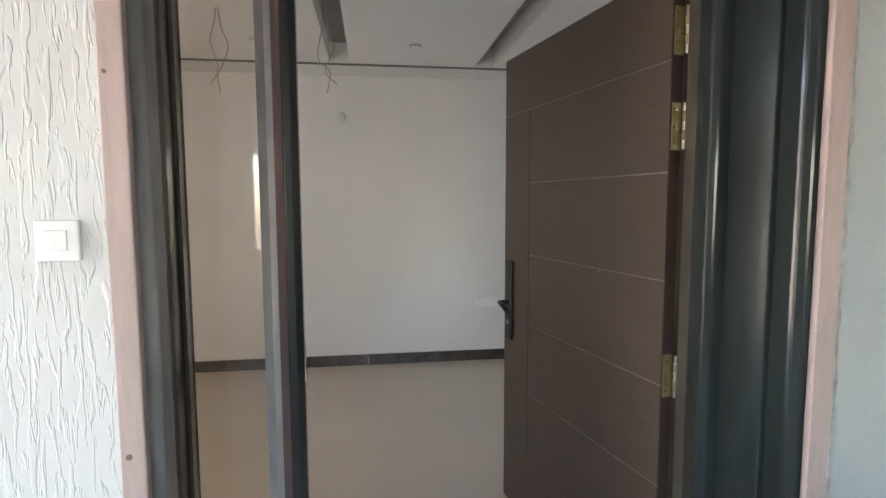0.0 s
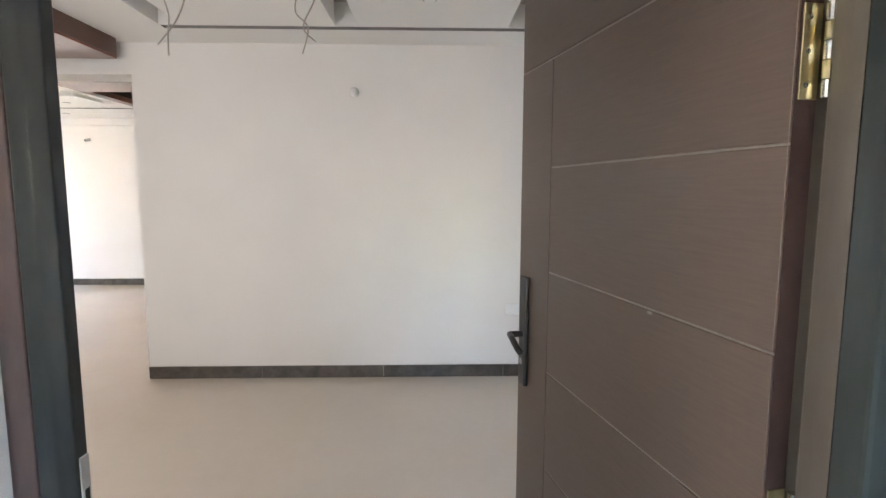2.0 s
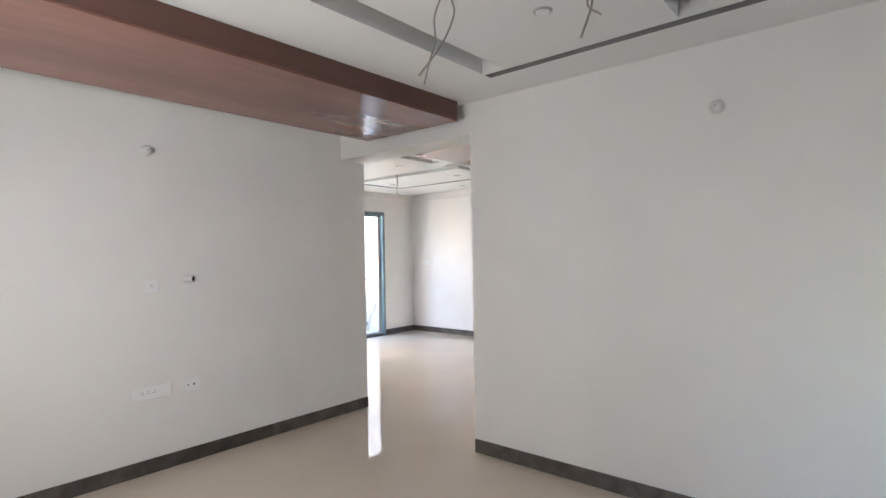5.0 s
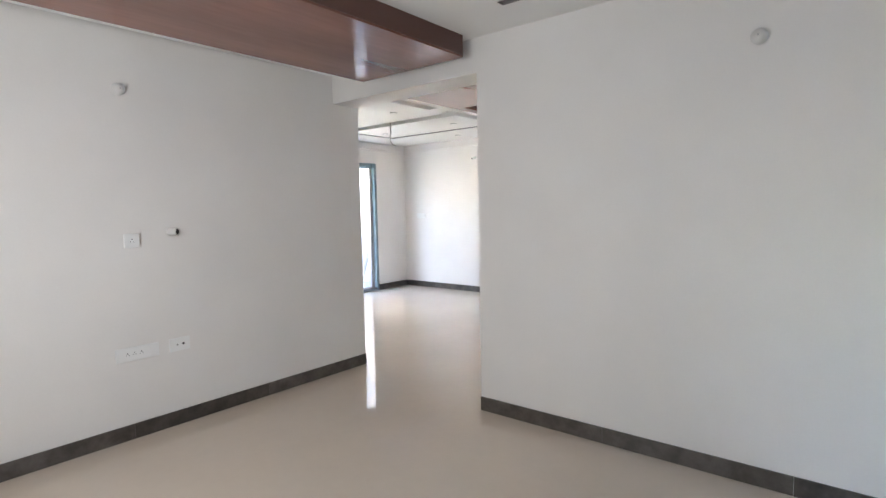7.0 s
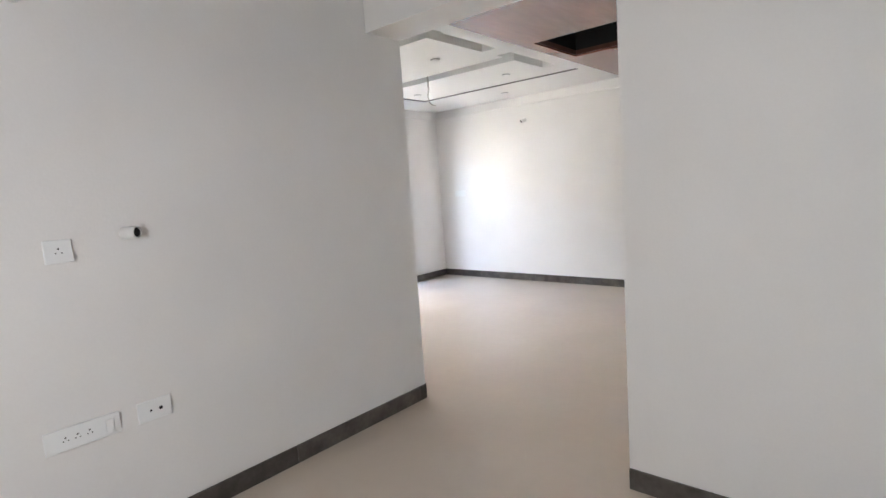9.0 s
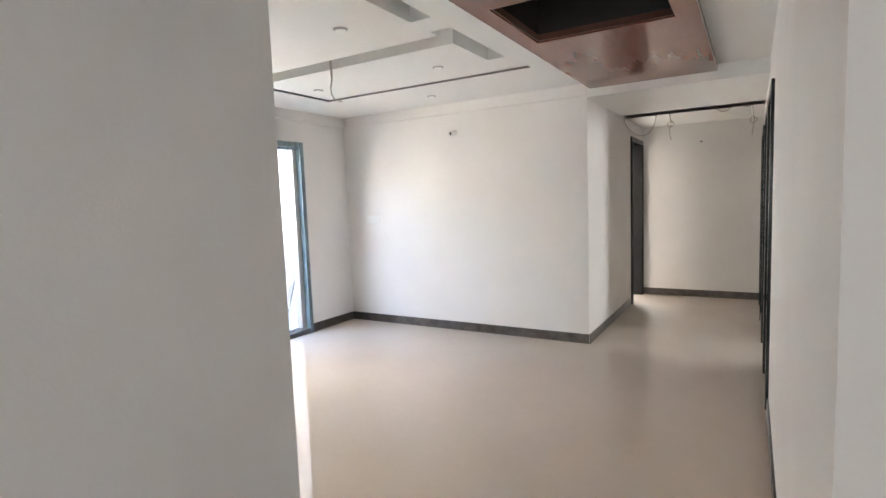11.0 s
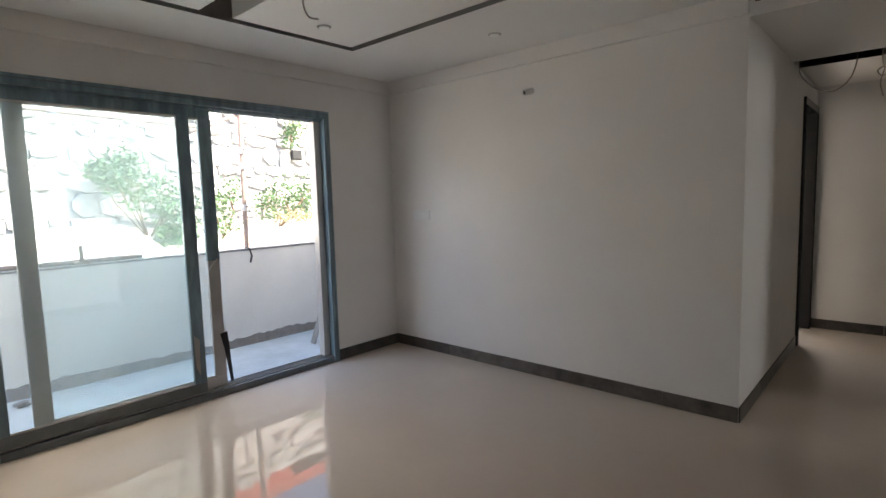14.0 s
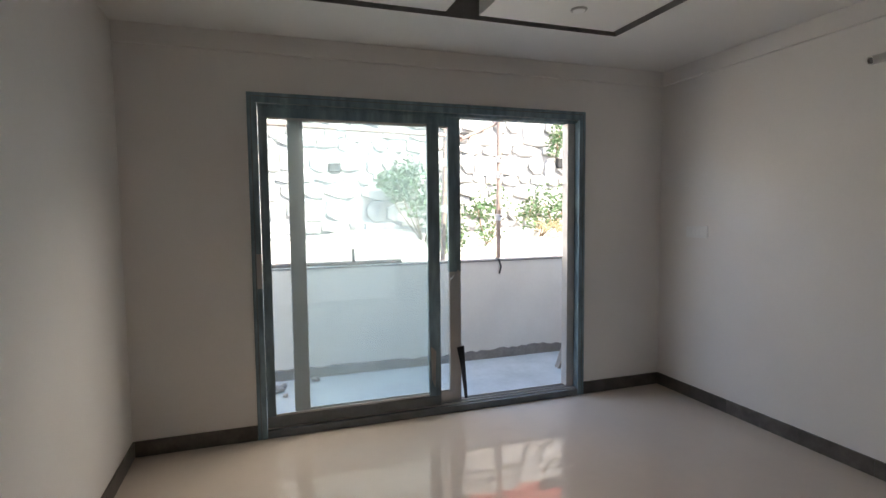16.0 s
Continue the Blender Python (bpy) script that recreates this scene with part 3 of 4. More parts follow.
dpart("chip", bx(-0.0006, 0.30, 1.222, 0.0005, 0.315, 1.2285), M_GLINTCHIP, leaf, "pale chip in the laminate")
for a, b in ((1.877, 2.01), (1.611, 1.745), (0.882, 1.012)):
    hinge = dpart("hinge", bx(0.008, -0.0030, a, 0.040, -0.0002, b, bevel=0.0008), M_BRASS, door, "brass butt hinge")
    for j in range(5):
        z0 = a + (b - a) * j / 5
        dpart("knuckle", cyl(bmesh.new(), (0.042, -0.0145, z0 + 0.001), (0.042, -0.0145, z0 + (b - a) / 5 - 0.001), 0.0072, n=12), M_BRASS if j % 2 else M_CHROME, hinge)
    for z0 in (a + 0.02, (a + b) / 2, b - 0.02):
        dpart("screw", cyl(bmesh.new(), (0.018, -0.0031, z0), (0.018, -0.0042, z0), 0.004, n=10), M_CHROME, hinge)

# outside switch
def plate(name, at, normal, w, h, label, category, rockers=(), holes=(), lift=0.012):
    """A plate of w x h on a wall, with rockers (x, z, w, h) and dark holes (x, z, r) on it; normal '+x', '-y' and so on."""
    root = empty(name, at, label, category)
    turn = {"-y": 0, "+x": 90, "+y": 180, "-x": -90}[normal]
    root.rotation_euler = (0, 0, radians(turn))
    part("plate", bx(-w / 2, -lift, -h / 2, w / 2, 0.0, h / 2, bevel=0.003, seg=2), M_PLASTIC, root, world_space=False)
    for x, z, rw, rh in rockers:
        part("rocker", bx(x - rw / 2, -lift - 0.004, z - rh / 2, x + rw / 2, -lift - 0.0002, z + rh / 2, bevel=0.0015), M_PLASTIC, root, world_space=False)
    for x, z, r in holes:
        part("pin_hole", cyl(bmesh.new(), (x, -lift - 0.0006, z), (x, -lift + 0.002, z), r, n=10), M_DARK, root, world_space=False)
    return root


plate("wall_switch", (-0.343, YO - 0.012, 1.397), "-y", 0.075, 0.075, "white single-rocker switch on textured plaster", "switch", rockers=[(0, 0, 0.038, 0.038)])

# ---- sitting room ----
def trio(x, z, s=0.010):
    return [(x, z + s, 0.0035), (x - s, z - s * 0.6, 0.0025), (x + s, z - s * 0.6, 0.0025)]


plate("power_socket", (XL - 0.022, 3.37, 1.262), "+x", 0.092, 0.088, "white three-pin socket on the television wall", "socket", holes=trio(0, 0))
plate("socket_strip", (XL - 0.022, 3.36, 0.548), "+x", 0.255, 0.088, "white multi-socket strip low on the television wall", "socket",
      holes=trio(-0.06, 0.0, 0.008) + trio(-0.02, 0, 0.008) + trio(0.02, 0, 0.008), rockers=[(0.09, 0, 0.03, 0.05)])
plate("aerial_socket", (XL - 0.022, 3.622, 0.548), "+x", 0.135, 0.088, "white aerial and telephone socket plate", "socket", holes=[(-0.018, 0, 0.005), (0.022, 0, 0.008)])
plate("socket_strip", (1.26, YF, 0.545), "-y", 0.235, 0.088, "white multi-socket strip low on the facing wall", "socket", rockers=[(-0.08, 0, 0.03, 0.05)])


def wall_cap(name, at, normal, label):
    """A shallow round cover over a wall light point."""
    root = empty(name, at, label, "light point")
    n = Vector(normal)
    p = Vector(at)
    bm = cyl(bmesh.new(), p, p + n * 0.012, 0.038, n=24)
    part("base_ring", bm, M_CAP, root)
    bm = bmesh.new()
    bmesh.ops.create_uvsphere(bm, u_segments=20, v_segments=12, radius=0.035, matrix=Matrix.Translation(p + n * 0.010))
    part("dome", bm, M_CAP, root, smooth=True)
    part("cable_hole", cyl(bmesh.new(), p + n * 0.0435, p + n * 0.0458, 0.005, n=10), M_GREYPL, root)
    return root


wall_cap("wall_light_point", (XL - 0.022, 3.35, 2.19), (1, 0, 0), "round white cover of a wall light point")
wall_cap("wall_light_point", (-0.014, YF, 2.207), (0, -1, 0), "round white cover of a wall light point")


def pipe_stub(name, at, normal, label, r=0.019, length=0.055):
    """An open conduit end that sticks out of a wall."""
    root = empty(name, at, label, "conduit")
    p, n = Vector(at), Vector(normal)
    bm = bmesh.new()
    q = n.to_track_quat("Z", "Y").to_matrix()
    rings = []
    for d, rr in ((0, r), (length, r), (length, r * 0.8), (length - 0.03, r * 0.8)):
        rings.append([bm.verts.new(p + n * d + q @ Vector((rr * math.cos(a), rr * math.sin(a), 0))) for a in (6.2832 * k / 16 for k in range(16))])
    for s, t in zip(rings, rings[1:]):
        for k in range(16):
            bm.faces.new((s[k], s[(k + 1) % 16], t[(k + 1) % 16], t[k]))
    part("pipe", bm, M_CAP, root, smooth=False)
    # black fill gives the open mouth its shade by colour
    part("dark_plug", cyl(bmesh.new(), p + n * (length - 0.034), p + n * (length - 0.006), r * 0.78, n=14), M_BLACK, root, "black fill painting the shade inside the open pipe")
    return root


pipe_stub("television_conduit", (XL - 0.022, 3.600, 1.307), (0.86, 0.5, 0), "white conduit stub with a black mouth on the television wall", 0.025, 0.066)
pipe_stub("wall_light_conduit", (-4.605, YB, 2.235), (-0.35, -1, -0.28), "white conduit stub with a dark mouth high on the wall", 0.023, 0.075)
pipe_stub("corridor_conduit", (-2.38, YC, 2.167), (0, -1, 0), "small dark conduit end on the corridor wall", 0.014, 0.02)


def spot(at):
    root = empty("ceiling_spot", at, "small round white downlight set in the false ceiling", "downlight", "ceiling downlights")
    p = Vector(at)
    part("ring", cyl(bmesh.new(), p, p - Vector((0, 0, 0.007)), 0.046, 0.041, n=24), M_GREYPL, root)
    part("lens", cyl(bmesh.new(), p - Vector((0, 0, 0.0075)), p - Vector((0, 0, 0.0105)), 0.033, n=20), M_PLASTIC, root)
    return root


first_spot = spot((-0.52, 4.06, ZC))
for x, y in ((0.55, 4.06), (-3.96, 6.57), (-3.96, 7.73), (-5.275, 7.74), (-4.61, 8.68), (-5.27, 6.6)):
    copy_thing(first_spot, Matrix.Translation((x, y, ZC)))


def wires(name, tracks, label, r=0.0035):
    root = empty(name, tracks[0][0], label, "cable")
    for pts in tracks:
        pts = [Vector(p) for p in pts]
        fine = []
        for k in range(len(pts) - 1):
            a, b, c, d = pts[max(k - 1, 0)], pts[k], pts[k + 1], pts[min(k + 2, len(pts) - 1)]
            for j in range(5):
                t = j / 5
                fine.append(0.5 * (2 * b + (c - a) * t + (2 * a - 5 * b + 4 * c - d) * t * t + (3 * b - a - 3 * c + d) * t ** 3))
        fine.append(pts[-1])
        part("strand", tube(bmesh.new(), fine, r), M_WIRE, root, smooth=True)
    return root


wires("hanging_wires", [[(-0.04, 3.54, 2.70), (-0.04, 3.53, 2.50), (-0.06, 3.50, 2.38), (-0.06, 3.46, 2.28), (0.005, 3.41, 2.20), (-0.01, 3.36, 2.075)],
                        [(-0.03, 3.54, 2.70), (-0.01, 3.53, 2.47), (0.02, 3.50, 2.36), (-0.02, 3.43, 2.21), (0.045, 3.375, 2.13)]], "twisted loose wires hanging from a ceiling groove")
wires("hanging_wires", [[(-0.62, 3.50, ZC + 0.01), (-0.63, 3.48, 2.46), (-0.645, 3.45, 2.36), (-0.60, 3.40, 2.24), (-0.585, 3.35, 2.15), (-0.555, 3.285, 2.045)],
                        [(-0.61, 3.50, ZC + 0.01), (-0.59, 3.48, 2.44), (-0.55, 3.45, 2.34), (-0.57, 3.40, 2.22), (-0.62, 3.33, 2.10)]], "pair of loose wires hanging from the false ceiling")

# window of the sitting room, off to the side
win2 = empty("window_entry_side", (-1.5, 1.6, 0.9), "unseen grey aluminium window", "window", kind="structure")
for q in ((-2.2, -2.15, 0.9, 2.1), (-0.85, -0.8, 0.9, 2.1), (-2.15, -0.85, 0.9, 0.95), (-2.15, -0.85, 2.05, 2.1), (-1.52, -1.48, 0.95, 2.05)):
    part("window_frame", bx(q[0], 1.55, q[2], q[1], 1.6, q[3]), M_ALU, win2)
# unseen side window, added to let light in from the right
win = empty("window_sitting", (XE + 0.1, 3.4, 0.85), "unseen grey aluminium window", "window", kind="structure")
for q in ((2.6, 2.65, 0.85, 2.15), (4.15, 4.2, 0.85, 2.15), (2.65, 4.15, 0.85, 0.9), (2.65, 4.15, 2.1, 2.15), (3.375, 3.425, 0.9, 2.1)):
    part("window_frame", bx(XE + 0.08, q[0], q[2], XE + 0.13, q[1], q[3]), M_ALU, win)

# ---- dining room ----
wires("pendant_wires", [[(-4.52, 7.08, 2.655), (-4.52, 7.08, 2.53), (-4.515, 7.08, 2.42), (-4.53, 7.08, 2.37)],
                        [(-4.515, 7.085, 2.655), (-4.51, 7.085, 2.45), (-4.53, 7.085, 2.35), (-4.50, 7.09, 2.28), (-4.44, 7.10, 2.255)]], "loose white lamp wires hanging from a ceiling groove", 0.0045)
plate("switch_board", (-5.82, YB, 1.285), "-y", 0.2, 0.088, "white switch board on the long wall", "switch", rockers=[(-0.06, 0, 0.03, 0.05), (-0.02, 0, 0.03, 0.05), (0.02, 0, 0.03, 0.05)])


def sliding_door():
    root = empty("sliding_door", (XS, 7.2, 0), "aluminium sliding balcony door in blue film, half open", "sliding door", kind="structure")
    y0, y1, zt = SD[0], SD[1], SD[3]
    xa, xb = XS + 0.014, XS - 0.135
    fr = part("outer_frame", bx(xb, y0, zt - 0.062, xa, y1, zt, bevel=0.003), M_ALU, root, "aluminium in blue protective film")
    part("jamb", bx(xb, y0, 0.0, xa, y0 + 0.06, zt - 0.063, bevel=0.003), M_ALU, fr)
    part("jamb", bx(xb, y1 - 0.055, 0.0, xa, y1, zt - 0.063, bevel=0.003), M_ALU, fr)
    part("sill_track", bx(xb, y0 + 0.061, 0.0, xa, y1 - 0.056, 0.05, bevel=0.003), M_ALUD, fr, "dusty grey bottom track")
    for x in (XS - 0.018, XS - 0.066, XS - 0.116):
        part("track_rib", bx(x - 0.003, y0 + 0.062, 0.0505, x + 0.003, y1 - 0.057, 0.062), M_ALUW, fr, "bare aluminium rib")
        part("top_rib", bx(x - 0.003, y0 + 0.062, zt - 0.082, x + 0.003, y1 - 0.057, zt - 0.0635), M_ALU, fr)
    part("bare_liner", bx(xb + 0.01, y1 - 0.118, 0.062, XS - 0.05, y1 - 0.056, zt - 0.083), M_ALUW, fr, "bare pale aluminium liner")
    # raised lips, in a darker grey, on the room side of the frame
    for a in (y0 + 0.020, y1 - 0.026):
        part("frame_lip", bx(xa + 0.0003, a, 0.004, xa + 0.004, a + 0.006, zt - 0.027, bevel=0.001), M_ALUD, fr, "darker raised lip along the frame")
    part("frame_lip", bx(xa + 0.0003, y0 + 0.020, zt - 0.0265, xa + 0.004, y1 - 0.020, zt - 0.0205, bevel=0.001), M_ALUD, fr, "darker raised lip along the frame")
    part("bare_patch", bx(xa - 0.001, y0 + 0.028, 0.98, xa + 0.0015, y0 + 0.0595, 1.2), M_ALUW, fr, "bare patch where the film is torn off")

    def sash(name, x, a, b, sl, sr, left_mat, right_mat):
        sh = part(name, bx(x - 0.014, a, 0.062, x + 0.014, b, 0.135, bevel=0.002), M_ALUD if name == "front_sash" else M_ALUW, root)
        part("top_rail", bx(x - 0.014, a, zt - 0.145, x + 0.014, b, zt - 0.084, bevel=0.002), M_ALU, sh)
        part("stile", bx(x - 0.0145, a, 0.1355, x + 0.0145, a + sl, zt - 0.1455, bevel=0.002), left_mat, sh)
        part("stile", bx(x - 0.0145, b - sr, 0.1355, x + 0.0145, b, zt - 0.1455, bevel=0.002), right_mat, sh)
        g = part("pane", bx(x - 0.003, a + sl + 0.001, 0.137, x + 0.003, b - sr - 0.001, zt - 0.147), M_DUSTY, sh, "clear, slightly dusty glass")
        g.visible_shadow = False
        for q in ((a + sl, 0.136, b - sr, 0.148), (a + sl, zt - 0.158, b - sr, zt - 0.146)):
            part("glazing_bead", bx(x + 0.0032, q[0], q[1], x + 0.011, q[2], q[3]), M_ALUW, sh, "pale glazing bead")
        return sh

    f = sash("front_sash", XS - 0.02, y0 + 0.062, 7.237, 0.055, 0.088, M_ALU, M_ALU)
    b = sash("rear_sash", XS - 0.072, 6.222, 7.412, 0.10, 0.088, M_ALUW, M_ALUW)
    # film still on the upper part of the rear sash's closing stile
    part("film", bx(XS - 0.088, 7.322, 1.02, XS - 0.056, 7.4135, zt - 0.146), M_ALU, b, "blue protective film, torn off below")
    part("film_tail", tube(bmesh.new(), [(XS - 0.054, 7.395, 1.03), (XS - 0.045, 7.36, 1.0), (XS - 0.04, 7.325, 0.955)], 0.006), M_ALUW, b, "curl of torn film")
    bm = bmesh.new()
    vs = [bm.verts.new(p) for p in ((XS - 0.054, 7.375, 0.46), (XS - 0.052, 7.432, 0.47), (XS - 0.045, 7.455, 0.075), (XS - 0.045, 7.432, 0.07), (XS - 0.05, 7.40, 0.34))]
    bm.faces.new(vs)
    bmesh.ops.solidify(bm, geom=bm.faces[:], thickness=0.002)
    part("tape", bm, M_BLACK, b, "strip of peeling black tape")
    bm = bmesh.new()
    vs = [bm.verts.new(p) for p in ((XS - 0.003, 7.16, 0.50), (XS - 0.002, 7.20, 0.46), (XS - 0.002, 7.19, 0.2), (XS - 0.004, 7.165, 0.26))]
    bm.faces.new(vs)
    bmesh.ops.solidify(bm, geom=bm.faces[:], thickness=0.002)
    part("film_flap", bm, M_ALUW, f, "loose flap of film")
    return root


sliding_door()

# ---- corridor ----
def corridor_door(y0, y1, zt, open_leaf=False):
    x, w = XR, 0.055
    state = "standing open" if open_leaf else "shut"
    root = empty("corridor_door", (x, (y0 + y1) / 2, 0), "black polished door in a black frame, " + state, "door", "corridor doors", kind="structure")
    for q in ((y0 - 0.03, 0, y0 + w, zt), (y1 - w, 0, y1 + 0.03, zt)):
        part("jamb", bx(x - 0.02, q[0], q[1], x + 0.12, q[2], q[3], bevel=0.004), M_FRAME, root)
    part("head", bx(x - 0.02, y0 - 0.03, zt + 0.0005, x + 0.12, y1 + 0.03, zt + 0.06, bevel=0.004), M_FRAME, root)
    wide = y1 - y0 - 2 * w - 0.006
    if open_leaf:
        lf = part("leaf", bx(x + 0.125, y1 - w, 0.006, x + 0.125 + wide, y1 - w + 0.035, zt - 0.003, bevel=0.002), M_FRAME, root)
        part("knob", cyl(bmesh.new(), (x + wide, y1 - w - 0.001, 1.0), (x + wide, y1 - w - 0.05, 1.0), 0.014), M_CHROME, lf)
    else:
        lf = part("leaf", bx(x + 0.07, y0 + w + 0.003, 0.006, x + 0.105, y1 - w - 0.003, zt - 0.003, bevel=0.002), M_FRAME, root)
        part("knob", cyl(bmesh.new(), (x + 0.069, y1 - 0.13, 1.0), (x + 0.02, y1 - 0.13, 1.0), 0.014), M_CHROME, lf)
    return root


corridor_door(8.05, 8.88, 2.12)
# set open so that the added far-room lamp reaches the corridor
corridor_door(8.98, 9.86, 2.12, open_leaf=True)
corridor_door(10.85, 11.8, 2.12)
dw = empty("bedroom_doorway", (XL, 11.66, 0), "black polished door frame of an open bedroom doorway", "door frame", kind="structure")
for q in ((11.24, 11.31, 0, 2.17), (12.0, 12.085, 0, 2.17)):
    part("jamb", bx(XL - 0.16, q[0], q[2], XL + 0.02, q[1], q[3], bevel=0.004), M_DULL, dw)
part("head", bx(XL - 0.16, 11.24, 2.1705, XL + 0.02, 12.085, 2.235, bevel=0.004), M_FRAME, dw)
struct("bedroom_ceiling", bx(XS, YB + 0.15, ZC, XL - 0.15, 13.6, ZC + 0.05), M_CEIL, "white bedroom ceiling", "ceiling")
gap = empty("ceiling_gap", (-2.4, 10.79, 2.5), "open gap between the two false ceilings, its shade painted black", "ceiling gap", kind="structure")
# black top and far face paint the shade inside the gap
part("gap_top", bx(XL, 10.6, ZC + 0.12, XR, 11.0, ZC + 0.14), M_DARK, gap)
part("gap_lining", bx(XL, 10.93, ZC - 0.13, XR, 10.932, ZC + 0.12), M_DARK, gap)
part("batten", bx(XL, 10.70, ZC - 0.10, XR, 10.735, ZC - 0.06), M_TWIG, gap, "rough wooden batten")
wires("corridor_wires", [[(-3.1, 10.75, 2.55), (-3.12, 10.73, 2.36), (-3.02, 10.72, 2.22), (-2.90, 10.70, 2.17), (-2.80, 10.70, 2.24), (-2.76, 10.72, 2.38), (-2.77, 10.77, 2.55)],
                         [(-2.62, 10.77, 2.55), (-2.61, 10.77, 2.34), (-2.57, 10.77, 2.29), (-2.61, 10.78, 2.25), (-2.64, 10.78, 2.29), (-2.60, 10.78, 2.31), (-2.62, 10.78, 2.20), (-2.60, 10.78, 2.10)],
                         [(-2.16, 10.78, 2.55), (-2.12, 10.78, 2.40), (-2.04, 10.78, 2.37), (-1.98, 10.78, 2.42), (-1.97, 10.78, 2.55)],
                         [(-1.9, 10.78, 2.55), (-1.86, 10.78, 2.41), (-1.80, 10.78, 2.40), (-1.76, 10.78, 2.46), (-1.75, 10.78, 2.55)],
                         [(-1.78, 10.78, 2.5), (-1.77, 10.78, 2.30), (-1.73, 10.78, 2.25), (-1.77, 10.78, 2.21), (-1.80, 10.78, 2.25), (-1.76, 10.78, 2.27), (-1.78, 10.78, 2.08)]], "loose wires looping from the ceiling gap", 0.0045)

# ---- balcony ----
BX = -7.5
struct("balcony_floor", bx(BX - 0.13, 4.6, -0.2, XS, 9.16, -0.03), M_CONC, "dusty grey concrete balcony floor", "floor")
struct("balcony_parapet", bx(BX - 0.12, 4.6, -0.03, BX, 9.158, 0.955, bevel=0.004), M_RENDER, "pale rendered balcony parapet", "wall")
struct("balcony_side_wall", bx(BX - 0.12, 9.16, -0.03, XS - 0.2, 9.31, 2.9), M_RENDER, "pale rendered wall at the end of the balcony", "wall")
struct("balcony_near_wall", bx(BX - 0.12, 4.45, -0.03, XS - 0.2, 4.6, 2.9), M_RENDER, "pale rendered wall at the other end of the balcony", "wall")


def ragged_dado():
    """Bare cement along the foot of the parapet, with a torn upper edge."""
    bm = bmesh.new()
    rnd = random.Random(3)
    prev, n = None, 90
    for k in range(n + 1):
        y = 4.6 + 4.555 * k / n
        h = 0.055 + 0.012 * math.sin(y * 3.1) + rnd.uniform(-0.012, 0.012)
        row = [bm.verts.new(p) for p in ((BX + 0.001, y, -0.03), (BX + 0.012, y, -0.03), (BX + 0.010, y, h), (BX + 0.001, y, h + 0.004))]
        if prev:
            for a in range(3):
                bm.faces.new((prev[a], prev[a + 1], row[a + 1], row[a]))
        prev = row
    return bm


struct("parapet_dado", ragged_dado(), M_CEMENT, "dark bare cement strip along the foot of the parapet", "trim")
struct("parapet_coping", bx(BX - 0.14, 4.6, 0.9555, BX + 0.008, 9.157, 0.972, bevel=0.003), M_CEMENT, "rough cement edge on the parapet", "trim")
pole_mat = M_RUST


def scaffold_pole(name, p, q, r, couplers, label):
    root = empty(name, p, label, "scaffold pole", "scaffold poles")
    part("tube", cyl(bmesh.new(), p, q, r, n=14), pole_mat, root, smooth=False)
    p, q = Vector(p), Vector(q)
    for f in couplers:
        c, d = p.lerp(q, f), (q - p).normalized()
        cp = part("coupler", cyl(bmesh.new(), c - d * 0.035, c + d * 0.035, r * 1.5, n=10), M_GREYPL, root, "grey clamp")
        part("bolt", cyl(bmesh.new(), c + Vector((r * 1.4, 0, 0.012)), c + Vector((r * 2.6, 0.01, 0.012)), 0.008, n=8), pole_mat, cp)
    return root


scaffold_pole("scaffold_upright", (-7.9, 8.45, -1.2), (-7.9, 8.50, 3.6), 0.026, (0.54, 0.67, 0.635), "rusty upright scaffold pole outside the parapet")
scaffold_pole("scaffold_upright", (-7.92, 7.76, -1.2), (-7.92, 7.93, 3.6), 0.026, (0.56, 0.66), "rusty upright scaffold pole outside the parapet")
scaffold_pole("scaffold_ledger", (-7.88, 4.0, 2.345), (-7.88, 8.05, 2.235), 0.022, (0.69,), "rusty level scaffold pole outside the parapet")
scaffold_pole("scaffold_brace", (-7.95, 7.75, 2.08), (-7.95, 9.6, 2.91), 0.018, (), "rusty sloping scaffold brace")
scaffold_pole("parapet_rail_pipe", (BX - 0.07, 4.62, 0.994), (BX - 0.07, 7.3, 0.994), 0.02, (0.3,), "pipe lying along the parapet top")
stake = empty("parapet_bracket", (BX - 0.05, 6.84, 0.972), "rusty bracket standing on the parapet", "bracket")
part("upright", bx(BX - 0.062, 6.82, 0.972, BX - 0.04, 6.85, 1.13, bevel=0.004), M_RUST, stake)
part("foot", bx(BX - 0.075, 6.77, 0.9725, BX - 0.02, 6.90, 1.0, bevel=0.006), M_RUST, stake)
tie = empty("cable_tie", (BX + 0.01, 8.29, 0.97), "dark strap hanging over the parapet edge", "strap")
part("strap", tube(bmesh.new(), [(BX - 0.05, 8.28, 0.98), (BX + 0.016, 8.285, 0.975), (BX + 0.022, 8.305, 0.90), (BX + 0.014, 8.29, 0.83)], 0.01, 6), M_BLACK, tie)
plank = empty("leaning_plank", (-6.97, 8.65, -0.03), "weathered grey plank leaning against the balcony end wall", "plank")
bm = bx(-0.035, -0.012, 0, 0.035, 0.012, 1.32, bevel=0.003)
bmesh.ops.rotate(bm, verts=bm.verts[:], cent=(0, 0, 0), matrix=Matrix.Rotation(radians(-21), 3, 'X'))
part("board", bm, M_PLANK, plank, world_space=False)
lump = random.Random(8)
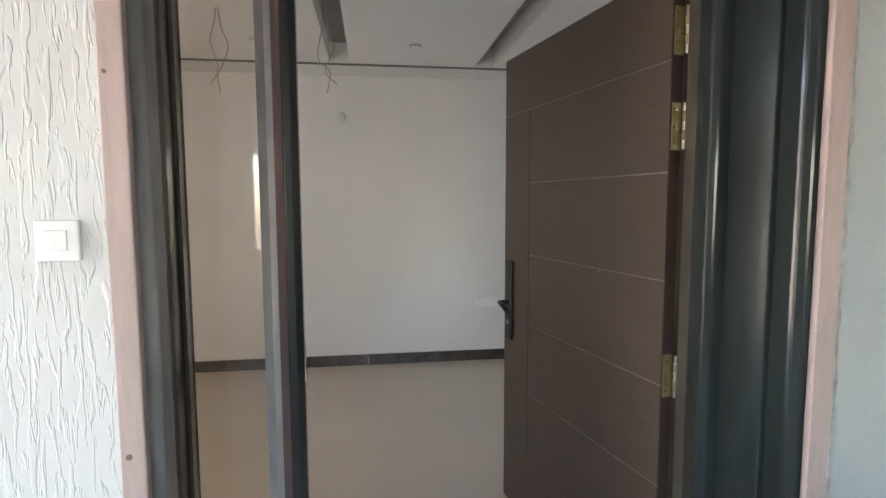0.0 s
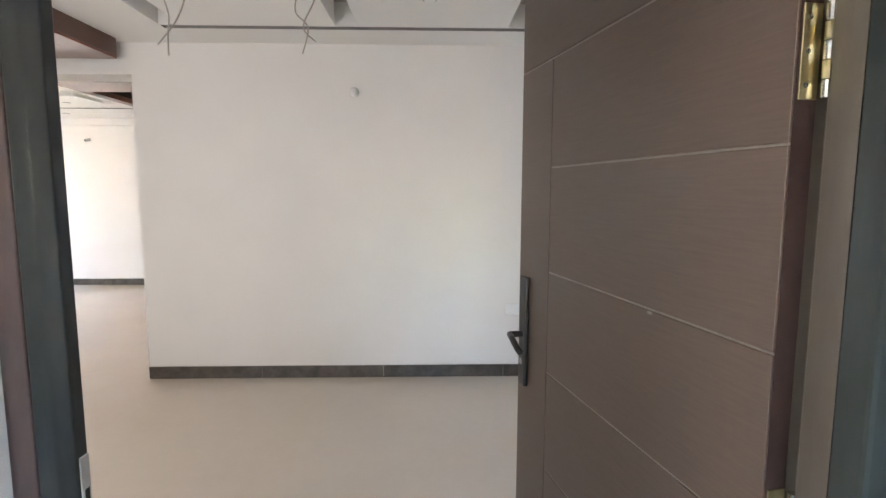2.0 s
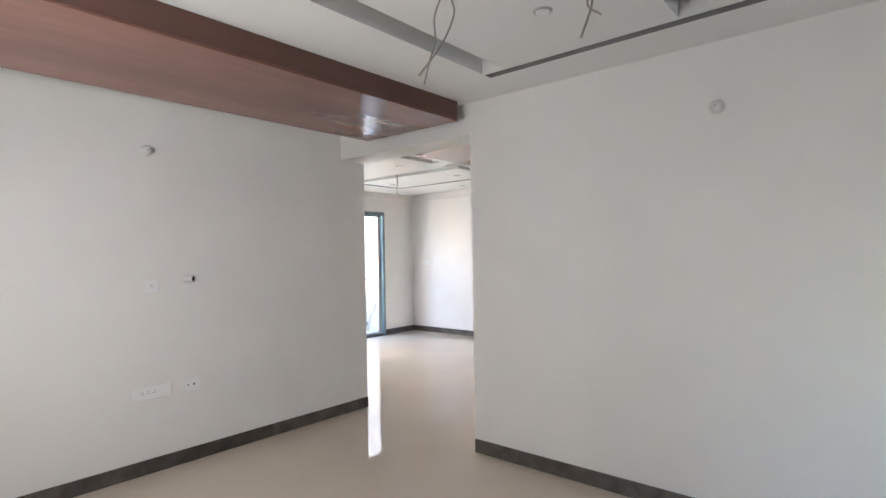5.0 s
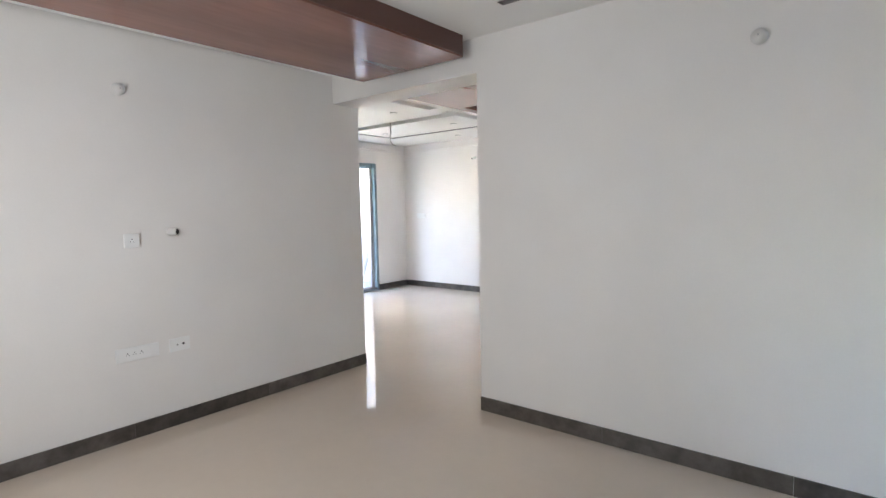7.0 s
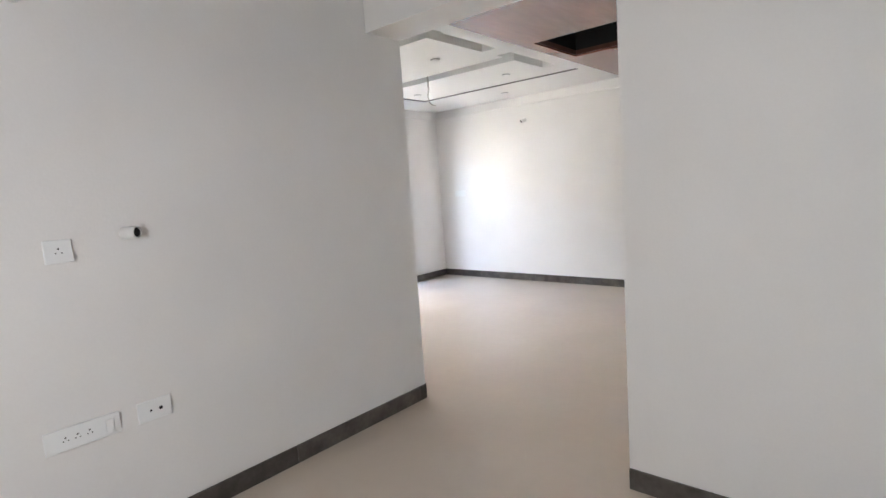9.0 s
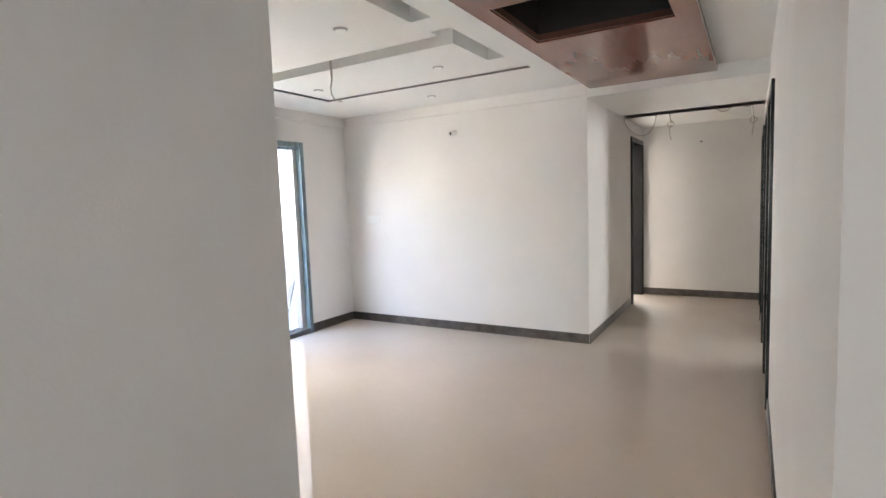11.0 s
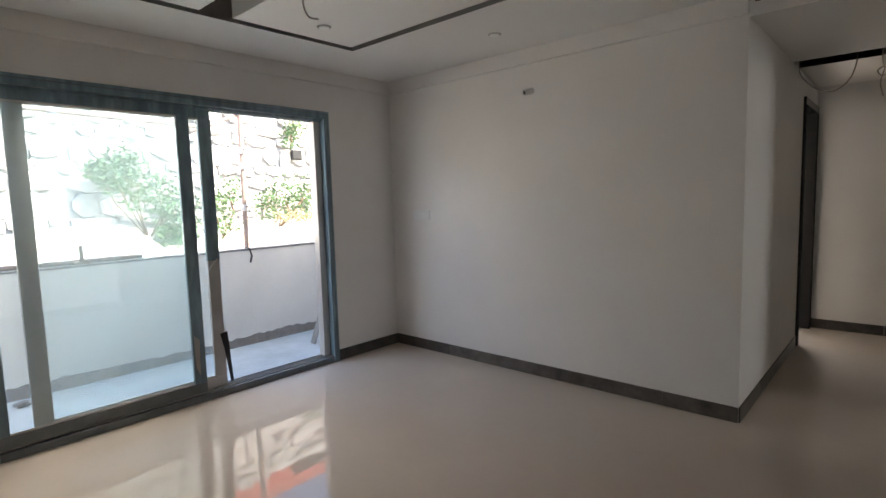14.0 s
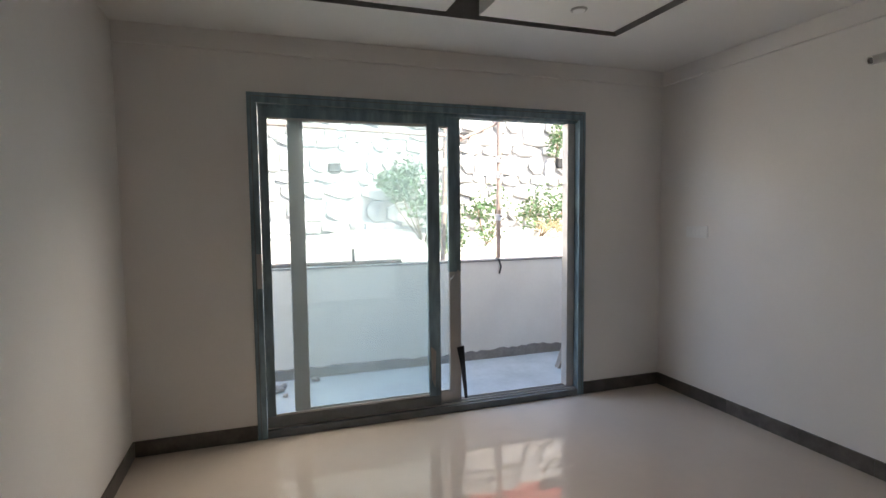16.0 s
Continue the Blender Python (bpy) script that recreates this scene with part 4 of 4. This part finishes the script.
for k in range(12):
    bm = bmesh.new()
    s = lump.uniform(0.02, 0.05)
    bmesh.ops.create_icosphere(bm, subdivisions=1, radius=s)
    for v in bm.verts:
        v.co *= lump.uniform(0.7, 1.2)
        v.co.z *= 0.6
    ob = thing("rubble_lump", bm, M_CEMENT, "lump of broken cement on the balcony floor", "rubble", "rubble on the balcony")
    ob.location = (BX + lump.uniform(0.1, 0.45), lump.uniform(6.0, 6.5), -0.03 + s * 0.5)

# ---- outside ----
# added out of view to keep sun and sky off the side window
struct("neighbour_wall", bx(5.6, -6, -1.2, 5.8, 14, 7.5), M_RENDER, "unseen plain rendered wall, added to block sun at the side window", "wall")
XW = -12.0
struct("ground", bx(-80, -80, -1.4, 80, 80, -1.2), M_SOIL, "bare dry soil", "ground")


def bank():
    """Sloping pale bank at the foot of the rubble wall."""
    bm = bmesh.new()
    ny, nx = 60, 10
    grid = []
    for i in range(nx + 1):
        row = []
        for j in range(ny + 1):
            u, y = i / nx, -6 + 28 * j / ny
            z = -1.25 + 2.35 * u ** 1.3 + 0.18 * noise.noise(Vector((u * 3, y * 0.7, 0))) * u
            row.append(bm.verts.new((-9.2 - 2.75 * u, y, z)))
        grid.append(row)
    for i in range(nx):
        for j in range(ny):
            bm.faces.new((grid[i][j], grid[i + 1][j], grid[i + 1][j + 1], grid[i][j + 1]))
    return bm


struct("earth_bank", bank(), M_BANK, "pale dry earth bank below the stone wall", "bank")
rub = struct("rubble_wall", bx(XW - 0.5, -8, -1.2, XW - 0.06, 24, 4.15), M_MORTAR, "rubble stone retaining wall with open joints", "wall")
upper = empty("red_building", (XW - 1.2, 11, -1.2), "red-painted building wall above the retaining wall", "building")
part("facade", bx(XW - 1.6, 6, -1.2, XW - 1.2, 16, 5.4), M_RED, upper)
for y in (7.0, 9.3, 12.0, 14.2):
    part("window", bx(XW - 1.21, y, 4.4, XW - 1.17, y + 0.9, 5.1), M_DARK, upper, "dark window opening")


def leaf_mesh(rnd, centres, count, size):
    bm = bmesh.new()
    for _ in range(count):
        c, rad = rnd.choice(centres)
        d = Vector((rnd.gauss(0, 1), rnd.gauss(0, 1), rnd.gauss(0, 1))).normalized() * rad * rnd.uniform(0.35, 1.05)
        p = Vector(c) + d
        a = Vector((rnd.gauss(0, 1), rnd.gauss(0, 1), rnd.gauss(0, 0.6))).normalized()
        b = a.orthogonal().normalized()
        s = size * rnd.uniform(0.6, 1.3)
        v = [bm.verts.new(p + q) for q in (-a * s, b * s * 0.45 - a * 0.1 * s, a * s, -b * s * 0.45 - a * 0.1 * s)]
        bm.faces.new((v[0], v[1], v[2]))
        bm.faces.new((v[0], v[2], v[3]))
    return bm


def shrub(foot, centres, count, size, seed, label):
    rnd = random.Random(seed)
    root = empty("shrub", foot, label, "shrub", "shrubs on the bank")
    f = Vector(foot)
    for c, rad in centres:
        bm = bmesh.new()
        c = Vector(c)
        mid = f.lerp(c, 0.5) + Vector((0.1, rnd.uniform(-0.15, 0.15), 0.05))
        tube(bm, [f, mid, c], 0.014, 5)
        for _ in range(5):
            e = c + Vector((rnd.uniform(-1, 1), rnd.uniform(-1, 1), rnd.uniform(-0.6, 1))) * rad * 0.8
            tube(bm, [c.lerp(mid, 0.4), c, e], 0.006, 4)
        part("stem", bm, M_TWIG, root)
    tagged(part("leaves", leaf_mesh(rnd, centres, count, size), M_LEAF, root), kind="stuff")
    return root


shrub((-11.85, 8.8, 0.9), [((-11.7, 8.5, 2.15), 0.32), ((-11.65, 8.3, 1.95), 0.34), ((-11.6, 8.62, 1.8), 0.45), ((-11.65, 8.95, 1.6), 0.42), ((-11.65, 9.2, 1.35), 0.42),
                           ((-11.7, 9.3, 0.98), 0.34), ((-11.7, 9.05, 0.9), 0.25), ((-11.7, 8.1, 2.0), 0.2)], 3400, 0.046, 1, "leafy green shrub growing out of the stone wall")
shrub((-11.85, 11.2, 0.9), [((-11.6, 10.85, 1.4), 0.3), ((-11.7, 11.25, 1.6), 0.42), ((-11.6, 11.6, 1.45), 0.4), ((-11.75, 11.85, 1.65), 0.4)], 1250, 0.042, 2, "leafy green shrub growing out of the stone wall")
shrub((-11.9, 11.6, 2.5), [((-11.8, 11.55, 2.75), 0.22), ((-11.8, 11.65, 3.0), 0.25)], 330, 0.045, 9, "thin green creeper on the stone wall")
shrub((-11.7, 10.0, 0.85), [((-11.5, 9.75, 1.5), 0.24), ((-11.6, 10.1, 1.65), 0.32), ((-11.5, 9.95, 1.1), 0.28)], 620, 0.042, 4, "sparse green shrub on the earth bank")
shrub((-11.9, 12.9, 3.0), [((-11.75, 12.5, 3.1), 0.35), ((-11.8, 13.4, 3.1), 0.4)], 420, 0.05, 6, "green creeper hanging on the stone wall")


def dry_brush(at, count, seed):
    """A low tangle of dead stalks."""
    rnd = random.Random(seed)
    bm = bmesh.new()
    c = Vector(at)
    for _ in range(count):
        a = c + Vector((rnd.uniform(-0.15, 0.15), rnd.uniform(-0.4, 0.4), rnd.uniform(-0.06, 0.05)))
        d = Vector((rnd.uniform(-0.2, 0.2), rnd.uniform(-0.35, 0.35), rnd.uniform(-0.02, 0.28)))
        tube(bm, [a, a + d * 0.5 + Vector((0, 0, rnd.uniform(0, 0.08))), a + d], 0.008, 4)
    return thing("dry_brush", bm, M_STRAW, "tangle of dry yellow-brown stalks on the earth bank", "dry brush")


dry_brush((-11.55, 11.4, 1.10), 70, 13)
# raised black blocks stand for shaded gaps of missing stones
for y, z0, w, h in ((11.8, 2.42, 0.24, 0.2), (7.25, 2.25, 0.22, 0.16), (9.7, 2.9, 0.2, 0.12)):
    part("missing_stone", bx(XW - 0.05, y - w / 2, z0 - h / 2, XW + 0.045, y + w / 2, z0 + h / 2, bevel=0.02), M_DARK, rub, "black block painting the shade where a stone is missing")

# the stones of the retaining wall
def stone_mesh(w, h, rnd):
    """One rough stone: an uneven block with a nearly flat, broken face."""
    bm = bmesh.new()
    back, front = [], []
    n = 7
    skew = rnd.uniform(-0.12, 0.12) * h
    for k in range(n):
        a = 6.2832 * (k + rnd.uniform(-0.3, 0.3)) / n
        m = max(abs(math.cos(a)), abs(math.sin(a))) ** 0.75
        y, z = w / 2 * math.cos(a) / m, h / 2 * math.sin(a) / m
        z += skew * math.cos(a)
        back.append(bm.verts.new((0, y, z)))
        front.append(bm.verts.new((rnd.uniform(0.025, 0.06), y * 0.93, z * 0.91)))
    top = bm.verts.new((rnd.uniform(0.045, 0.08), rnd.uniform(-0.2, 0.2) * w, rnd.uniform(-0.2, 0.2) * h))
    for k in range(n):
        j = (k + 1) % n
        bm.faces.new((back[k], back[j], front[j], front[k]))
        bm.faces.new((front[k], front[j], top))
    return bm


rnd = random.Random(11)
kinds = {}
rest = bmesh.new()
z = 0.35
while z < 4.05:
    h = rnd.choice((0.2, 0.28, 0.38))
    y = -6.0 + rnd.uniform(0, 0.4)
    while y < 22:
        w = rnd.choice((0.26, 0.36, 0.5, 0.66))
        near = 5.2 < y < 14.4
        if rnd.random() > 0.03:
            if near:
                key = (w, h, rnd.randrange(4))
                if key not in kinds:
                    kinds[key] = mesh_of("stone", stone_mesh(w * 1.03, h * 1.05, rnd), M_STONE)
                ob = new("stone", kinds[key])
                ob.parent = rub
                ob.location = (XW - 0.058, y + w / 2, z + h / 2 + rnd.uniform(-0.05, 0.05))
            else:
                one = stone_mesh(w * 1.03, h * 1.05, rnd)
                for v in one.verts:
                    v.co += Vector((XW - 0.058, y + w / 2, z + h / 2))
                tmp = bpy.data.meshes.new("tmp")
                one.to_mesh(tmp)
                one.free()
                rest.from_mesh(tmp)
                bpy.data.meshes.remove(tmp)
        y += w
    z += h
tagged(part("far_stones", rest, M_STONE, rub), "farther rubble stones", kind="stuff")
